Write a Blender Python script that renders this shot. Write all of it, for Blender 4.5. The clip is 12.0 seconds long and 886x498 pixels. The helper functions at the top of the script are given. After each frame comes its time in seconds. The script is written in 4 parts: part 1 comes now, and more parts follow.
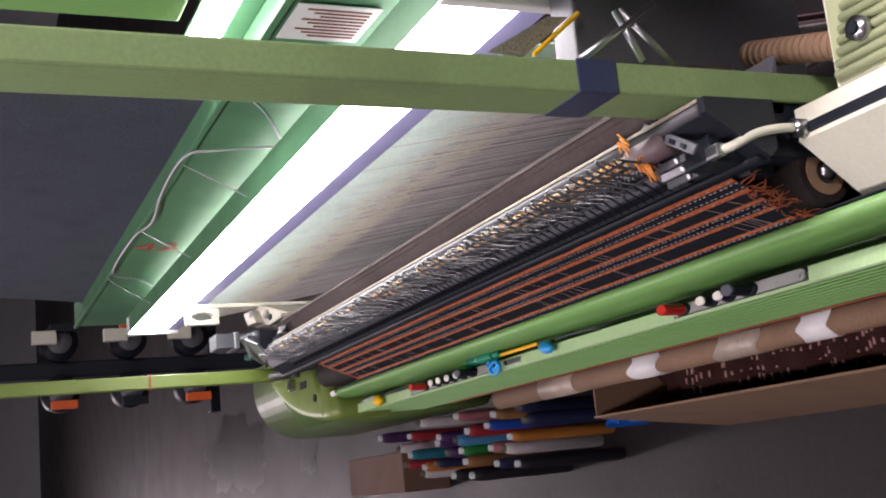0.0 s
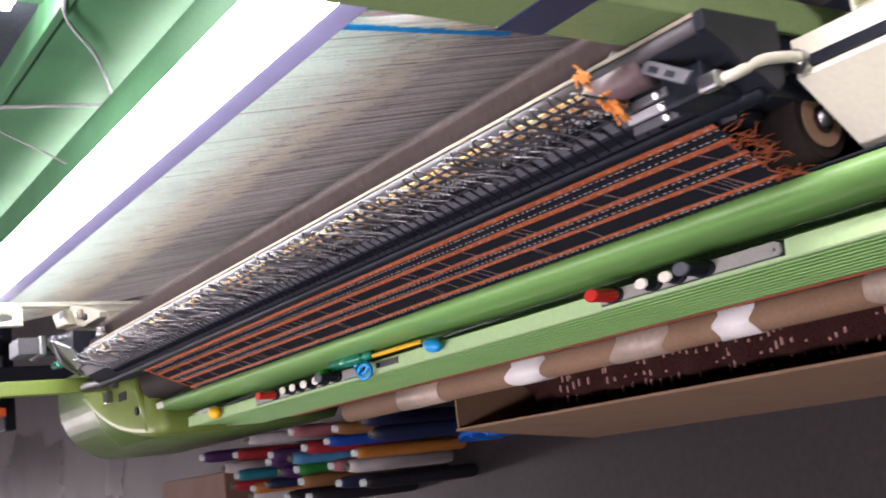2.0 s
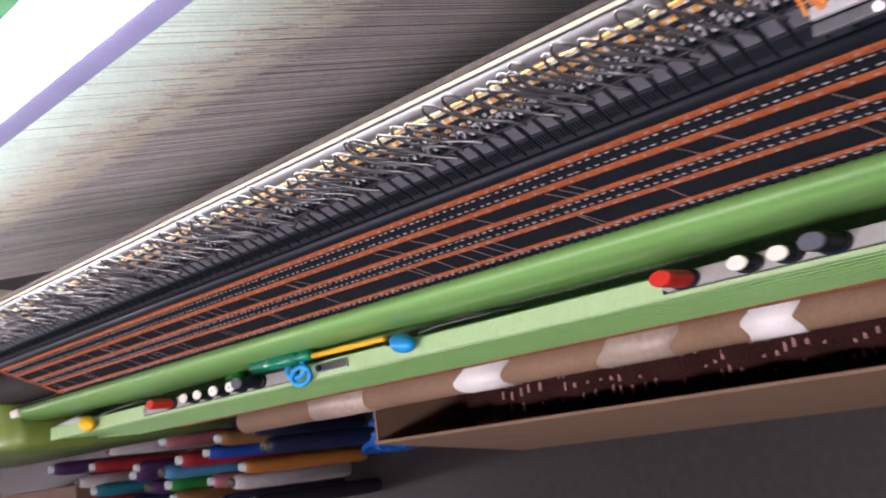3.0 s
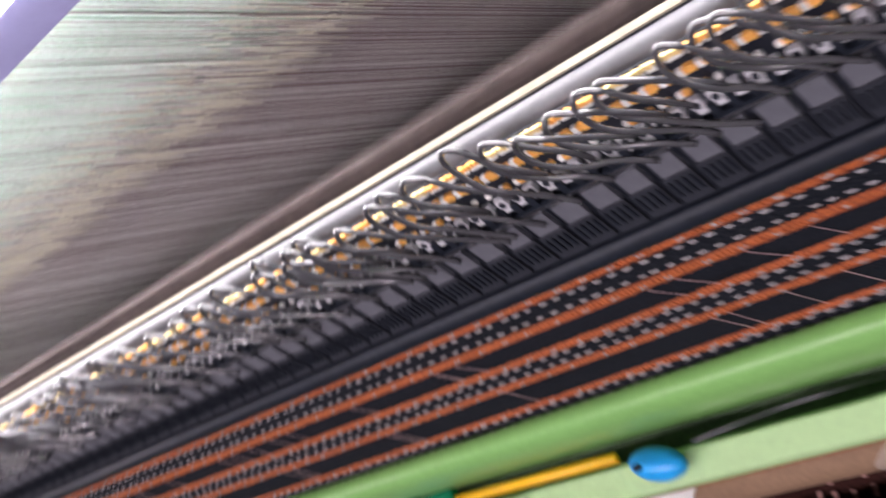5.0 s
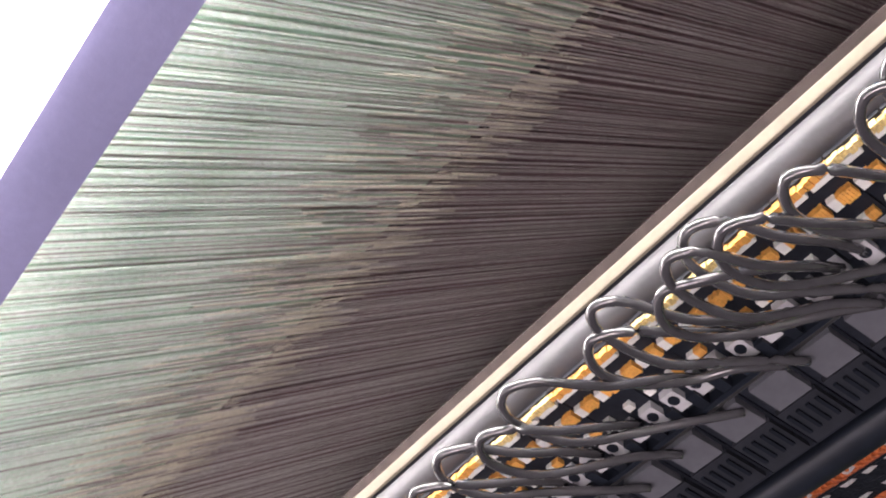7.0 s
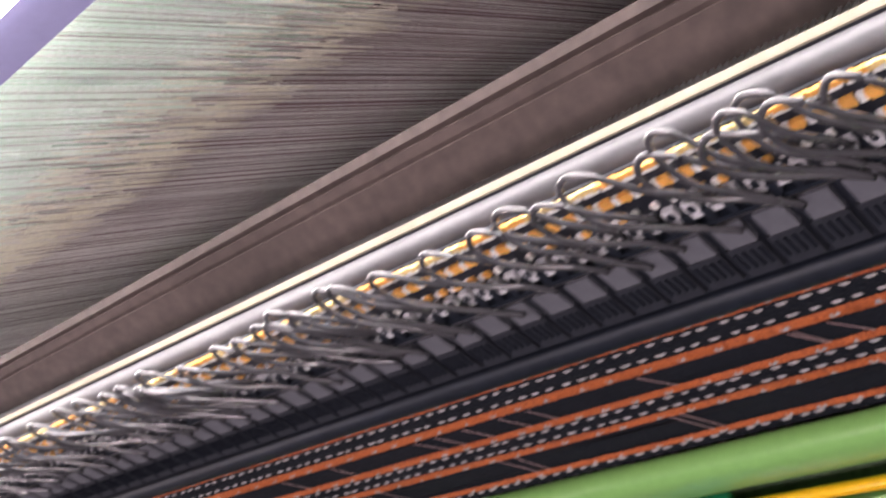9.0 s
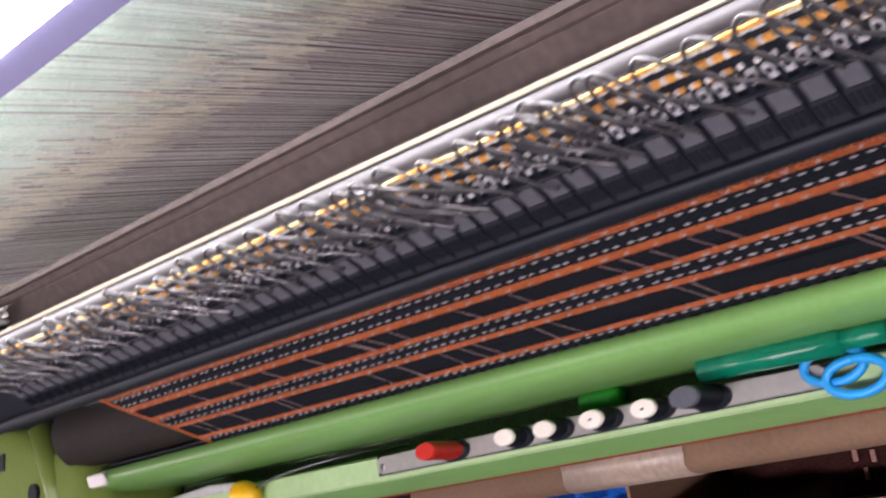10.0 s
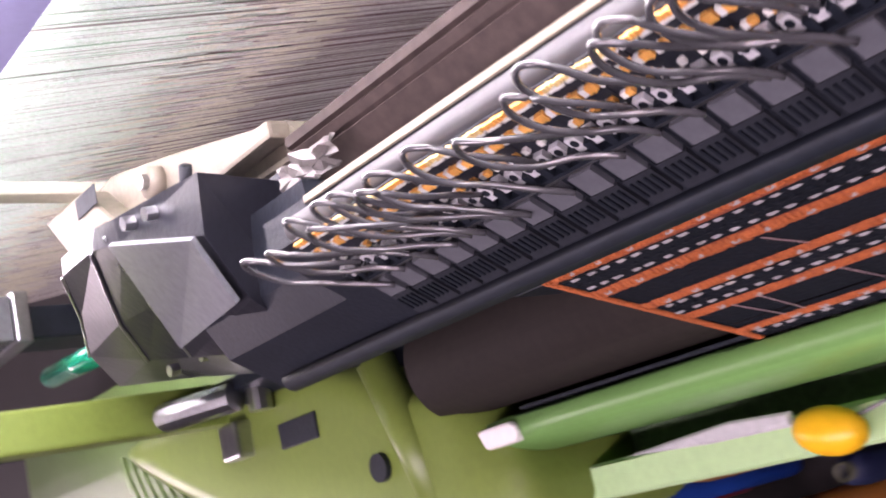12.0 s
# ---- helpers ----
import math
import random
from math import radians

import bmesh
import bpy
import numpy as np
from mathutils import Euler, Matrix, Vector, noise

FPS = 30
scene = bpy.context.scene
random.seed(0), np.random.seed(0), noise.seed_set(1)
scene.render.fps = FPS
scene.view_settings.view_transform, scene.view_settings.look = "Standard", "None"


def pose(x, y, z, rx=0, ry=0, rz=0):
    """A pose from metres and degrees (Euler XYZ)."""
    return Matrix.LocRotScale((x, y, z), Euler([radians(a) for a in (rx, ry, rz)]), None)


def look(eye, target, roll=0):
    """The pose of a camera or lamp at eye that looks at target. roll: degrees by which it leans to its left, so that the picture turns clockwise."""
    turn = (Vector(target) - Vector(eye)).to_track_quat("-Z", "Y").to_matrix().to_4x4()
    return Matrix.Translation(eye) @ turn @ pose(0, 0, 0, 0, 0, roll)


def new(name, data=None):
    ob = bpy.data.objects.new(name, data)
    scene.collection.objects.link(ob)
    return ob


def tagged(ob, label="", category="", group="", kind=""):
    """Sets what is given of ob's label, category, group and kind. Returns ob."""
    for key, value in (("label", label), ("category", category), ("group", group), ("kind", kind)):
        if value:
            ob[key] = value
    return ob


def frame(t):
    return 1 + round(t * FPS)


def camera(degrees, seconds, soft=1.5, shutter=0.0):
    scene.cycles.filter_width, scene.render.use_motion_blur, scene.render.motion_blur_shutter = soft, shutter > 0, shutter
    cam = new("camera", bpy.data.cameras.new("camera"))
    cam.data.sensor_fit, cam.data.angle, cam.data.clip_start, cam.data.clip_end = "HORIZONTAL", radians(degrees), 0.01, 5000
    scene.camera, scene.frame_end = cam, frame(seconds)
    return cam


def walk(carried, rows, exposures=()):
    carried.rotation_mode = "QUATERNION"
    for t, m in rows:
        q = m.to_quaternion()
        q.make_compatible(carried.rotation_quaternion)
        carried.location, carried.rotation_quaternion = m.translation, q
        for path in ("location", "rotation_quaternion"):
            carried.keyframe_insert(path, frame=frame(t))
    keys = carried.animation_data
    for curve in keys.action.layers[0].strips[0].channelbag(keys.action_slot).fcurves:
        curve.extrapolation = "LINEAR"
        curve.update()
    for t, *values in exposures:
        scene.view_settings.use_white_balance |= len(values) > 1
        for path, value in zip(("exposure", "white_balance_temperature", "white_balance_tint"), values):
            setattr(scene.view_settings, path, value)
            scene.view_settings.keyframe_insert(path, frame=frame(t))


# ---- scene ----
PATH = [
    (0, (-0.154, -1.270, 1.851), (0.0443, -0.3781, 1.4448), -90.76),
    (0.5, (-0.154, -1.201, 1.838), (0.0568, -0.3170, 1.4208), -90.50),
    (1, (-0.149, -1.121, 1.800), (0.0608, -0.2487, 1.3575), -90.70),
    (1.5, (-0.151, -1.057, 1.778), (0.0540, -0.2208, 1.2691), -90.20),
    (2, (-0.140, -0.957, 1.810), (0.0555, -0.1479, 1.2558), -89.30),
    (2.5, (-0.106, -0.768, 1.853), (0.0631, -0.0090, 1.2242), -88.89),
    (2.7, (-0.095, -0.687, 1.807), (0.0648, 0.0527, 1.1534), -88.91),
    (4.3, (-0.061, -0.187, 1.610), (0.2253, 0.4716, 0.9142), -81.21),
    (4.5, (-0.064, -0.150, 1.628), (0.2317, 0.4963, 0.9241), -79.63),
    (5, (0.021, -0.008, 1.502), (0.2768, 0.6471, 0.7916), -87.87),
    (5.5, (0.056, 0.176, 1.411), (0.4267, 0.7830, 0.7079), -90.02),
    (5.8, (0.050, 0.262, 1.408), (0.5060, 0.7920, 0.6931), -85.06),
    (6, (0.042, 0.287, 1.413), (0.5297, 0.7706, 0.6857), -81.80),
    (6.5, (0.053, 0.287, 1.424), (0.5360, 0.7818, 0.7017), -82.06),
    (6.7, (0.054, 0.289, 1.415), (0.5634, 0.7839, 0.7119), -80.92),
    (8.3, (0.096, 0.231, 1.392), (0.3650, 0.9427, 0.7439), -89.42),
    (8.4, (0.093, 0.227, 1.403), (0.3450, 0.9408, 0.7494), -89.69),
    (8.5, (0.091, 0.226, 1.425), (0.3534, 0.9170, 0.7520), -88.57),
    (8.6, (0.082, 0.227, 1.442), (0.3468, 0.8877, 0.7400), -87.48),
    (9, (0.059, 0.244, 1.482), (0.3194, 0.8868, 0.7616), -84.70),
    (9.3, (0.032, 0.258, 1.520), (0.2919, 0.9029, 0.8011), -84.01),
    (9.5, (0.022, 0.270, 1.551), (0.2665, 0.9245, 0.8348), -85.20),
    (10, (-0.032, 0.312, 1.603), (0.2195, 0.9587, 0.8822), -81.82),
    (10.5, (-0.087, 0.463, 1.644), (0.1961, 1.0757, 0.9064), -74.77),
    (11, (0.009, 0.689, 1.672), (0.1673, 1.2835, 0.8835), -85.60),
    (11.2, (0.022, 0.712, 1.650), (0.1700, 1.3280, 0.8740), -87.20),
    (11.5, (0.029, 0.794, 1.572), (0.2004, 1.4499, 0.8364), -87.79),
    (11.6, (0.024, 0.822, 1.552), (0.2160, 1.4850, 0.8280), -87.30),
    (12, (0.047, 0.884, 1.425), (0.2635, 1.6295, 0.7945), -92.90),
]
cam = camera(42.73, 12.0, 1.9, 0.5)
walk(cam, [(t, look(eye, target, roll)) for t, eye, target, roll in PATH],
     [(0.0, 0.42, 6500, 14), (1.0, 0.42, 6500, 14), (2.5, 0.96, 6450, 14), (4.5, 0.90, 6400, 15), (5.5, 0.76, 6500, 13), (6.0, 0.50, 6600, 12), (8.5, 0.72, 6900, 17), (10.0, 0.82, 6500, 15), (11.0, 1.25, 6500, 15), (12.0, 1.10, 6550, 28)])

# ---- light ----
world = bpy.data.worlds.new("hall")
scene.world = world
world.use_nodes = True
world.node_tree.nodes["Background"].inputs[0].default_value = (0.75, 0.85, 1.0, 1)
world.node_tree.nodes["Background"].inputs[1].default_value = 0.02


def unseen_lamp(x, y, z, sx, sy, watts, colour=(1.0, 0.87, 0.92)):
    data = bpy.data.lights.new("unseen_strip", "AREA")
    data.shape, data.size, data.size_y, data.energy, data.color = "RECTANGLE", sx, sy, watts, colour
    ob = new("unseen_strip", data)
    ob.matrix_world = pose(x, y, z)
    return ob


# Overhead hall light out of view, assumed from the lit rail top.
unseen_lamp(-0.9, 0.3, 3.1, 0.25, 3.6, 55)
# More unseen lamps, added to brighten the far floor, background and near end.
unseen_lamp(-0.9, 4.6, 3.1, 0.25, 3.0, 12)
unseen_lamp(-0.9, 9.0, 3.1, 0.25, 3.6, 130)
unseen_lamp(1.4, -1.2, 3.1, 0.25, 2.4, 125)
unseen_lamp(2.2, 6.5, 3.1, 0.25, 3.6, 40)
unseen_lamp(-0.9, 15.0, 3.1, 0.25, 3.6, 200)

# ---- materials ----


def material(name, colour, rough=0.5, metal=0.0, spread=0.12, scale=30.0, bump=0.15, emit=0.0, stain=0.25, second=None, spec=0.5):
    """Paint, cloth, metal or board: colour varied at two scales, worn gloss and fine relief."""
    m = bpy.data.materials.new(name)
    m.use_nodes = True
    n, l = m.node_tree.nodes, m.node_tree.links
    b = n["Principled BSDF"]
    b.inputs["Metallic"].default_value = metal
    b.inputs["Specular IOR Level"].default_value = spec
    co = n.new("ShaderNodeTexCoord")
    fine, broad = n.new("ShaderNodeTexNoise"), n.new("ShaderNodeTexNoise")
    fine.inputs["Scale"].default_value, fine.inputs["Detail"].default_value = scale * 6, 4
    broad.inputs["Scale"].default_value, broad.inputs["Detail"].default_value = scale * 0.25, 5
    for t in (fine, broad):
        l.new(co.outputs["Object"], t.inputs["Vector"])
    dark = tuple(c * (1 - spread) for c in colour)
    light = tuple(min(1, c * (1 + spread)) for c in colour)
    ramp = n.new("ShaderNodeValToRGB")
    ramp.color_ramp.elements[0].color, ramp.color_ramp.elements[1].color = (*dark, 1), (*light, 1)
    ramp.color_ramp.elements[0].position, ramp.color_ramp.elements[1].position = 0.3, 0.7
    l.new(fine.outputs["Fac"], ramp.inputs["Fac"])
    mix = n.new("ShaderNodeMixRGB")
    spot = n.new("ShaderNodeValToRGB")
    spot.color_ramp.elements[0].position, spot.color_ramp.elements[1].position = 0.52, 0.72
    spot.color_ramp.elements[0].color, spot.color_ramp.elements[1].color = (0, 0, 0, 1), (stain, stain, stain, 1)
    l.new(broad.outputs["Fac"], spot.inputs["Fac"])
    l.new(spot.outputs["Color"], mix.inputs["Fac"])
    l.new(ramp.outputs["Color"], mix.inputs["Color1"])
    mix.inputs["Color2"].default_value = (*(second or tuple(c * 0.45 for c in colour)), 1)
    l.new(mix.outputs["Color"], b.inputs["Base Color"])
    gloss = n.new("ShaderNodeMapRange")
    gloss.inputs["To Min"].default_value, gloss.inputs["To Max"].default_value = max(0.03, rough - 0.1), min(1, rough + 0.12)
    l.new(broad.outputs["Fac"], gloss.inputs["Value"])
    l.new(gloss.outputs["Result"], b.inputs["Roughness"])
    if bump:
        bp = n.new("ShaderNodeBump")
        bp.inputs["Strength"].default_value, bp.inputs["Distance"].default_value = bump, 0.002
        l.new(fine.outputs["Fac"], bp.inputs["Height"])
        l.new(bp.outputs["Normal"], b.inputs["Normal"])
    if emit:
        b.inputs["Emission Color"].default_value = (*colour, 1)
        b.inputs["Emission Strength"].default_value = emit
    return m


GREEN = material("green_paint", (0.195, 0.420, 0.120), 0.36, bump=0.05, spread=0.05, stain=0.15)
LIME = material("lime_paint", (0.150, 0.210, 0.043), 0.38, bump=0.05, spread=0.05, stain=0.2)
PANEL = material("panel_green", (0.085, 0.235, 0.115), 0.5, spread=0.06)
CREAM = material("cream_paint", (0.72, 0.73, 0.59), 0.4, spread=0.04, stain=0.12)
BLACK = material("black_metal", (0.010, 0.0135, 0.021), 0.5, spread=0.2, spec=0.25)
STEEL = material("steel", (0.45, 0.46, 0.48), 0.32, metal=1.0, spread=0.08)
GREY = material("grey_bar", (0.085, 0.084, 0.092), 0.5, spread=0.06)
BROWN = material("brown_ledge", (0.047, 0.034, 0.031), 0.65, spread=0.25, scale=18, stain=0.5, spec=0.25)
WHITE = material("white_plastic", (0.82, 0.82, 0.80), 0.4, spread=0.03, stain=0.08)
RUBBER = material("cable_rubber", (0.065, 0.066, 0.074), 0.20, spread=0.1, bump=0.0, spec=1.0)
RUBBER.node_tree.nodes["Principled BSDF"].inputs["Coat Weight"].default_value = 0.7
AMBER = material("amber_yarn", (0.92, 0.43, 0.10), 0.7, spread=0.2, scale=160, bump=0.4)
STRAWYARN = material("straw_yarn", (0.86, 0.62, 0.27), 0.7, spread=0.3, scale=160, bump=0.4)
ORANGE = material("orange_yarn", (0.41, 0.108, 0.029), 0.8, spread=0.35, scale=160, bump=0.6)
STRAW = material("straw_strip", (0.25, 0.22, 0.165), 0.6, spread=0.1)
# Dark green that paints the shade in the rail channel and rib grooves.
GROOVE_SHADE = material("channel_shade", (0.06, 0.10, 0.05), 0.7, spread=0.3, scale=40)
TUFT = material("bright_orange_yarn", (0.80, 0.30, 0.06), 0.8, spread=0.3, scale=160, bump=0.5)
MAROON2 = material("rust_yarn", (0.32, 0.085, 0.025), 0.8, spread=0.4, scale=160, bump=0.5)
NAVY = material("dark_net", (0.006, 0.0085, 0.013), 0.85, spec=0.2, spread=0.4, scale=120, bump=0.5)
DUN = material("dark_yarn", (0.31, 0.22, 0.22), 0.36, spread=0.2, scale=60, bump=0.0, spec=1.0)
CARD = material("cardboard", (0.24, 0.15, 0.09), 0.8, spread=0.1)
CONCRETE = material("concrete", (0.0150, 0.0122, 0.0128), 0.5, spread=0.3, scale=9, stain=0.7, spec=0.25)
WALL = material("wall_paint", (0.35, 0.36, 0.38), 0.8, spread=0.06, scale=8)
PLATE = material("grey_plate", (0.50, 0.51, 0.54), 0.4, spread=0.08)
MODULE = material("module_dark", (0.015, 0.018, 0.026), 0.45, spread=0.2, scale=60, spec=0.3)
MAROON = material("maroon_yarn", (0.24, 0.055, 0.02), 0.8, spread=0.3, scale=120, bump=0.5)
STITCH = material("grey_stitch", (0.30, 0.30, 0.31), 0.6, spread=0.15, scale=120)
# The rim's faint glow is added, standing for flare around the lamp.
LILAC = material("lilac_rim", (0.30, 0.295, 0.50), 0.4, spread=0.03, emit=0.10)
YELLOW = material("yellow_plastic", (0.85, 0.48, 0.01), 0.35, spread=0.05, bump=0.0)
BLUE = material("blue_plastic", (0.01, 0.33, 0.78), 0.3, spread=0.05, bump=0.0)
TEAL = material("green_plastic", (0.0, 0.20, 0.11), 0.2, spread=0.1, bump=0.0)
RED = material("red_plastic", (0.55, 0.03, 0.02), 0.32, spread=0.06, bump=0.0)
IVORY = material("ivory_cap", (0.85, 0.83, 0.74), 0.35, spread=0.03, bump=0.0)
# Rail green made paler: light caught by the flat top is in the colour.
LIT_GREEN = material("rail_top", (0.42, 0.62, 0.32), 0.38, spread=0.05, stain=0.2, bump=0.05)
FILM = material("plastic_film", (0.42, 0.34, 0.27), 0.3, spread=0.15, scale=20, bump=0.3)
CLOTH = material("maroon_net", (0.028, 0.009, 0.007), 0.9, spec=0.15, spread=0.5, scale=40, bump=0.8)
MARKER = material("red_marker", (0.42, 0.05, 0.03), 0.6, bump=0.0)
TARP = material("blue_tarp", (0.01, 0.12, 0.50), 0.3, spread=0.2)
ROLL = material("take_down_roller", (0.020, 0.015, 0.0135), 0.75, spread=0.2, spec=0.2)
TUBE = material("light_tube", (1.0, 0.96, 0.97), 0.5, emit=15.0, bump=0)

# ---- building ----


def bm_box(bm, x0, x1, y0, y1, z0, z1, bevel=0.0):
    r = bmesh.ops.create_cube(bm, size=1.0, matrix=Matrix.Translation(((x0 + x1) / 2, (y0 + y1) / 2, (z0 + z1) / 2)) @ Matrix.Diagonal((x1 - x0, y1 - y0, z1 - z0, 1)))
    if bevel:
        es = list({e for v in r["verts"] for e in v.link_edges})
        bmesh.ops.bevel(bm, geom=es, offset=bevel, segments=2, affect="EDGES", profile=0.6)
    return bm


def bm_prism(bm, profile, y0, y1):
    """A closed outline in x and z, drawn out along the machine."""
    a = [bm.verts.new((x, y0, z)) for x, z in profile]
    b = [bm.verts.new((x, y1, z)) for x, z in profile]
    n = len(a)
    for i in range(n):
        bm.faces.new((a[i], a[(i + 1) % n], b[(i + 1) % n], b[i]))
    bm.faces.new(a[::-1])
    bm.faces.new(b)
    bmesh.ops.recalc_face_normals(bm, faces=bm.faces[:])
    return bm


def bm_rod(bm, p, q, r, n=12, r2=None):
    p, q = Vector(p), Vector(q)
    m = Matrix.Translation((p + q) / 2) @ (q - p).to_track_quat("Z", "Y").to_matrix().to_4x4()
    bmesh.ops.create_cone(bm, cap_ends=True, segments=n, radius1=r, radius2=r if r2 is None else r2, depth=(q - p).length, matrix=m)
    return bm


def bm_outline(bm, outline, z0, z1, bevel=0.0, seg=3, top_in=0.0):
    """A closed outline in x and y raised from z0 to z1, its upper rim rounded."""
    cx, cy = sum(p[0] for p in outline) / len(outline), sum(p[1] for p in outline) / len(outline)
    a = [bm.verts.new((x, y, z0)) for x, y in outline]
    b = [bm.verts.new((x + (cx - x) * top_in, y + (cy - y) * top_in, z1)) for x, y in outline]
    n = len(a)
    for i in range(n):
        bm.faces.new((a[i], a[(i + 1) % n], b[(i + 1) % n], b[i]))
    bm.faces.new(a[::-1])
    f = bm.faces.new(b)
    bmesh.ops.recalc_face_normals(bm, faces=bm.faces[:])
    if bevel:
        bmesh.ops.bevel(bm, geom=list(f.edges), offset=bevel, segments=seg, affect="EDGES", profile=0.5)
    return bm


def part(name, bm, mat, parent=None, label="", smooth=False):
    me = bpy.data.meshes.new(name)
    bm.to_mesh(me)
    bm.free()
    me.materials.append(mat)
    if smooth:
        me.polygons.foreach_set("use_smooth", [True] * len(me.polygons))
    ob = new(name, me)
    if parent:
        ob.parent = parent
    if label:
        ob["label"] = label
    return ob


B = bmesh.new
YN, YF = -0.36, 1.30

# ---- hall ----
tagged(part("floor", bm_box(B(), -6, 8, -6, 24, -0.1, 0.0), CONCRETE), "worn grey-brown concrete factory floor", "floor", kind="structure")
tagged(part("ceiling", bm_box(B(), -6, 8, -6, 24, 4.0, 4.1), WALL), "plain grey hall ceiling", "ceiling", kind="structure")
for nm, a in (("wall_west", (-6.1, -6, -6, 24)), ("wall_east", (8, 8.1, -6, 24)), ("wall_south", (-6, 8, -6.1, -6)), ("wall_north", (-6, 8, 24, 24.1))):
    tagged(part(nm, bm_box(B(), *a, 0, 4.0), WALL), "plain grey hall wall", "wall", kind="structure")

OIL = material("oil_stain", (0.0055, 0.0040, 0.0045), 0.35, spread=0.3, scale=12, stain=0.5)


def floor_stain(x, y, rx, ry, seed):
    """A thin irregular patch of old oil on the floor."""
    bm = B()
    edge = []
    for k in range(72):
        a = radians(5 * k)
        q = 1 + 0.55 * noise.noise((2.2 * math.cos(a), 2.2 * math.sin(a), seed)) + 0.22 * noise.noise((7 * math.cos(a), 7 * math.sin(a), seed))
        edge.append(bm.verts.new((x + rx * q * math.cos(a), y + ry * q * math.sin(a), 0.004)))
    bm.faces.new(edge)
    return tagged(part("floor_stain", bm, OIL), "dark dried oil stain on the concrete floor", "stain", kind="structure")


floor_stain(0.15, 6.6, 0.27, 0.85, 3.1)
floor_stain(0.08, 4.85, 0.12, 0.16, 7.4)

# ---- machine frame ----
machine = tagged(new("knitting_machine"), "long green warp knitting machine with black cabled guide bar", "knitting machine")


def fluted(bm, x, z0, z1, y0, y1, n, depth):
    """A board whose front carries n ribs along the machine."""
    pts = [(x + 0.022, z0), (x + 0.022, z1)]
    for i in range(n):
        a = z1 - (z1 - z0) * i / n
        s = (z1 - z0) / n
        pts += [(x, a), (x, a - 0.52 * s), (x + depth, a - 0.60 * s), (x + depth, a - 0.95 * s)]
    return bm_prism(bm, pts, y0, y1)


part("fluted_front", fluted(B(), 0.0295, 0.692, 0.899, YN - 0.35, 1.48, 10, 0.010), GREEN, machine, "green ribbed front moulding")
# Dark strips put the shade between the ribs into colour.
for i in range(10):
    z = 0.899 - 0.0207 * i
    part("groove", bm_box(B(), 0.0325, 0.0405, YN - 0.349, 1.479, z - 0.0190, z - 0.0126), GROOVE_SHADE, machine, "dark strip for the shade between the ribs")
part("rail_top", bm_prism(B(), [(0.0285, 0.8995), (0.0285, 0.906), (0.0305, 0.9085), (0.049, 0.907), (0.051, 0.903), (0.051, 0.895), (0.036, 0.8995)], YN - 0.35, 1.48), LIT_GREEN, machine, "flat top of the green rail, lightened for light from above")
part("rail_channel", bm_prism(B(), [(0.0515, 0.80), (0.0515, 0.870), (0.069, 0.868), (0.069, 0.80)], YN - 0.35, 1.40), GROOVE_SHADE, machine, "channel beside the rail, coloured dark for its shade")
arc = [(0.066 + 0.016 * (1 - math.cos(radians(a))), 0.925 + 0.039 * math.sin(radians(a))) for a in range(0, 91, 10)]
part("hand_bar", bm_prism(B(), [(0.0695, 0.80), (0.0665, 0.90)] + arc + [(0.089, 0.962), (0.092, 0.95), (0.092, 0.80)], YN - 0.35, 1.43), GREEN, machine, "rounded green front bar", True)
part("bar_edge", bm_prism(B(), [(0.0925, 0.90), (0.0925, 0.958), (0.0945, 0.958), (0.0945, 0.90)], YN - 0.2, 1.40), BLACK, machine)

# take-down rollers and fabric
part("take_down_roller", bm_rod(B(), (0.135, -0.335, 0.955), (0.135, 1.46, 0.955), 0.037, 40), ROLL, machine, "worn grey take-down roller", True)
part("lower_shield", bm_prism(B(), [(0.11, 0.80), (0.17, 1.0), (0.18, 1.0), (0.19, 0.80)], YN - 0.3, 1.75), BLACK, machine)
FT, FB = Vector((0.137, 0, 1.036)), Vector((0.086, 0, 0.948))
FN = Vector((-(FT.z - FB.z), 0, FT.x - FB.x)).normalized()
FY0, FY1 = -0.29, 1.268
fabric = tagged(new("net_fabric"), "dark navy net fabric with orange and grey stripes", "fabric")


def on_fabric(f, y, up=0.0):
    p = FB.lerp(FT, f) + FN * up
    return (p.x, y, p.z)


def skew(f):
    """The far selvedge runs aslant: the lower the stripe, the sooner it ends."""
    return -0.055 * (1 - f)


def strip(name, f0, f1, up, mat, parent, y0=FY0, y1=FY1, rows=2):
    bm = B()
    n = 60
    grid = []
    for i in range(n + 1):
        y = y0 + (y1 + skew((f0 + f1) / 2) - y0) * i / n
        wob = 0.0012 * noise.noise((y * 9, f0 * 40, 3))
        grid.append([bm.verts.new(on_fabric(f0 + (f1 - f0) * k / rows, y, up + wob - (0.0014 if k in (0, rows) and up > 0.001 else 0))) for k in range(rows + 1)])
    for a, b in zip(grid, grid[1:]):
        for k in range(rows):
            bm.faces.new((a[k], a[k + 1], b[k + 1], b[k]))
    return part(name, bm, mat, parent, "", True)


for k in range(11):
    strip("ground_net", -0.05 + 0.104 * k, 0.054 + 0.104 * k, 0.0, NAVY, fabric)


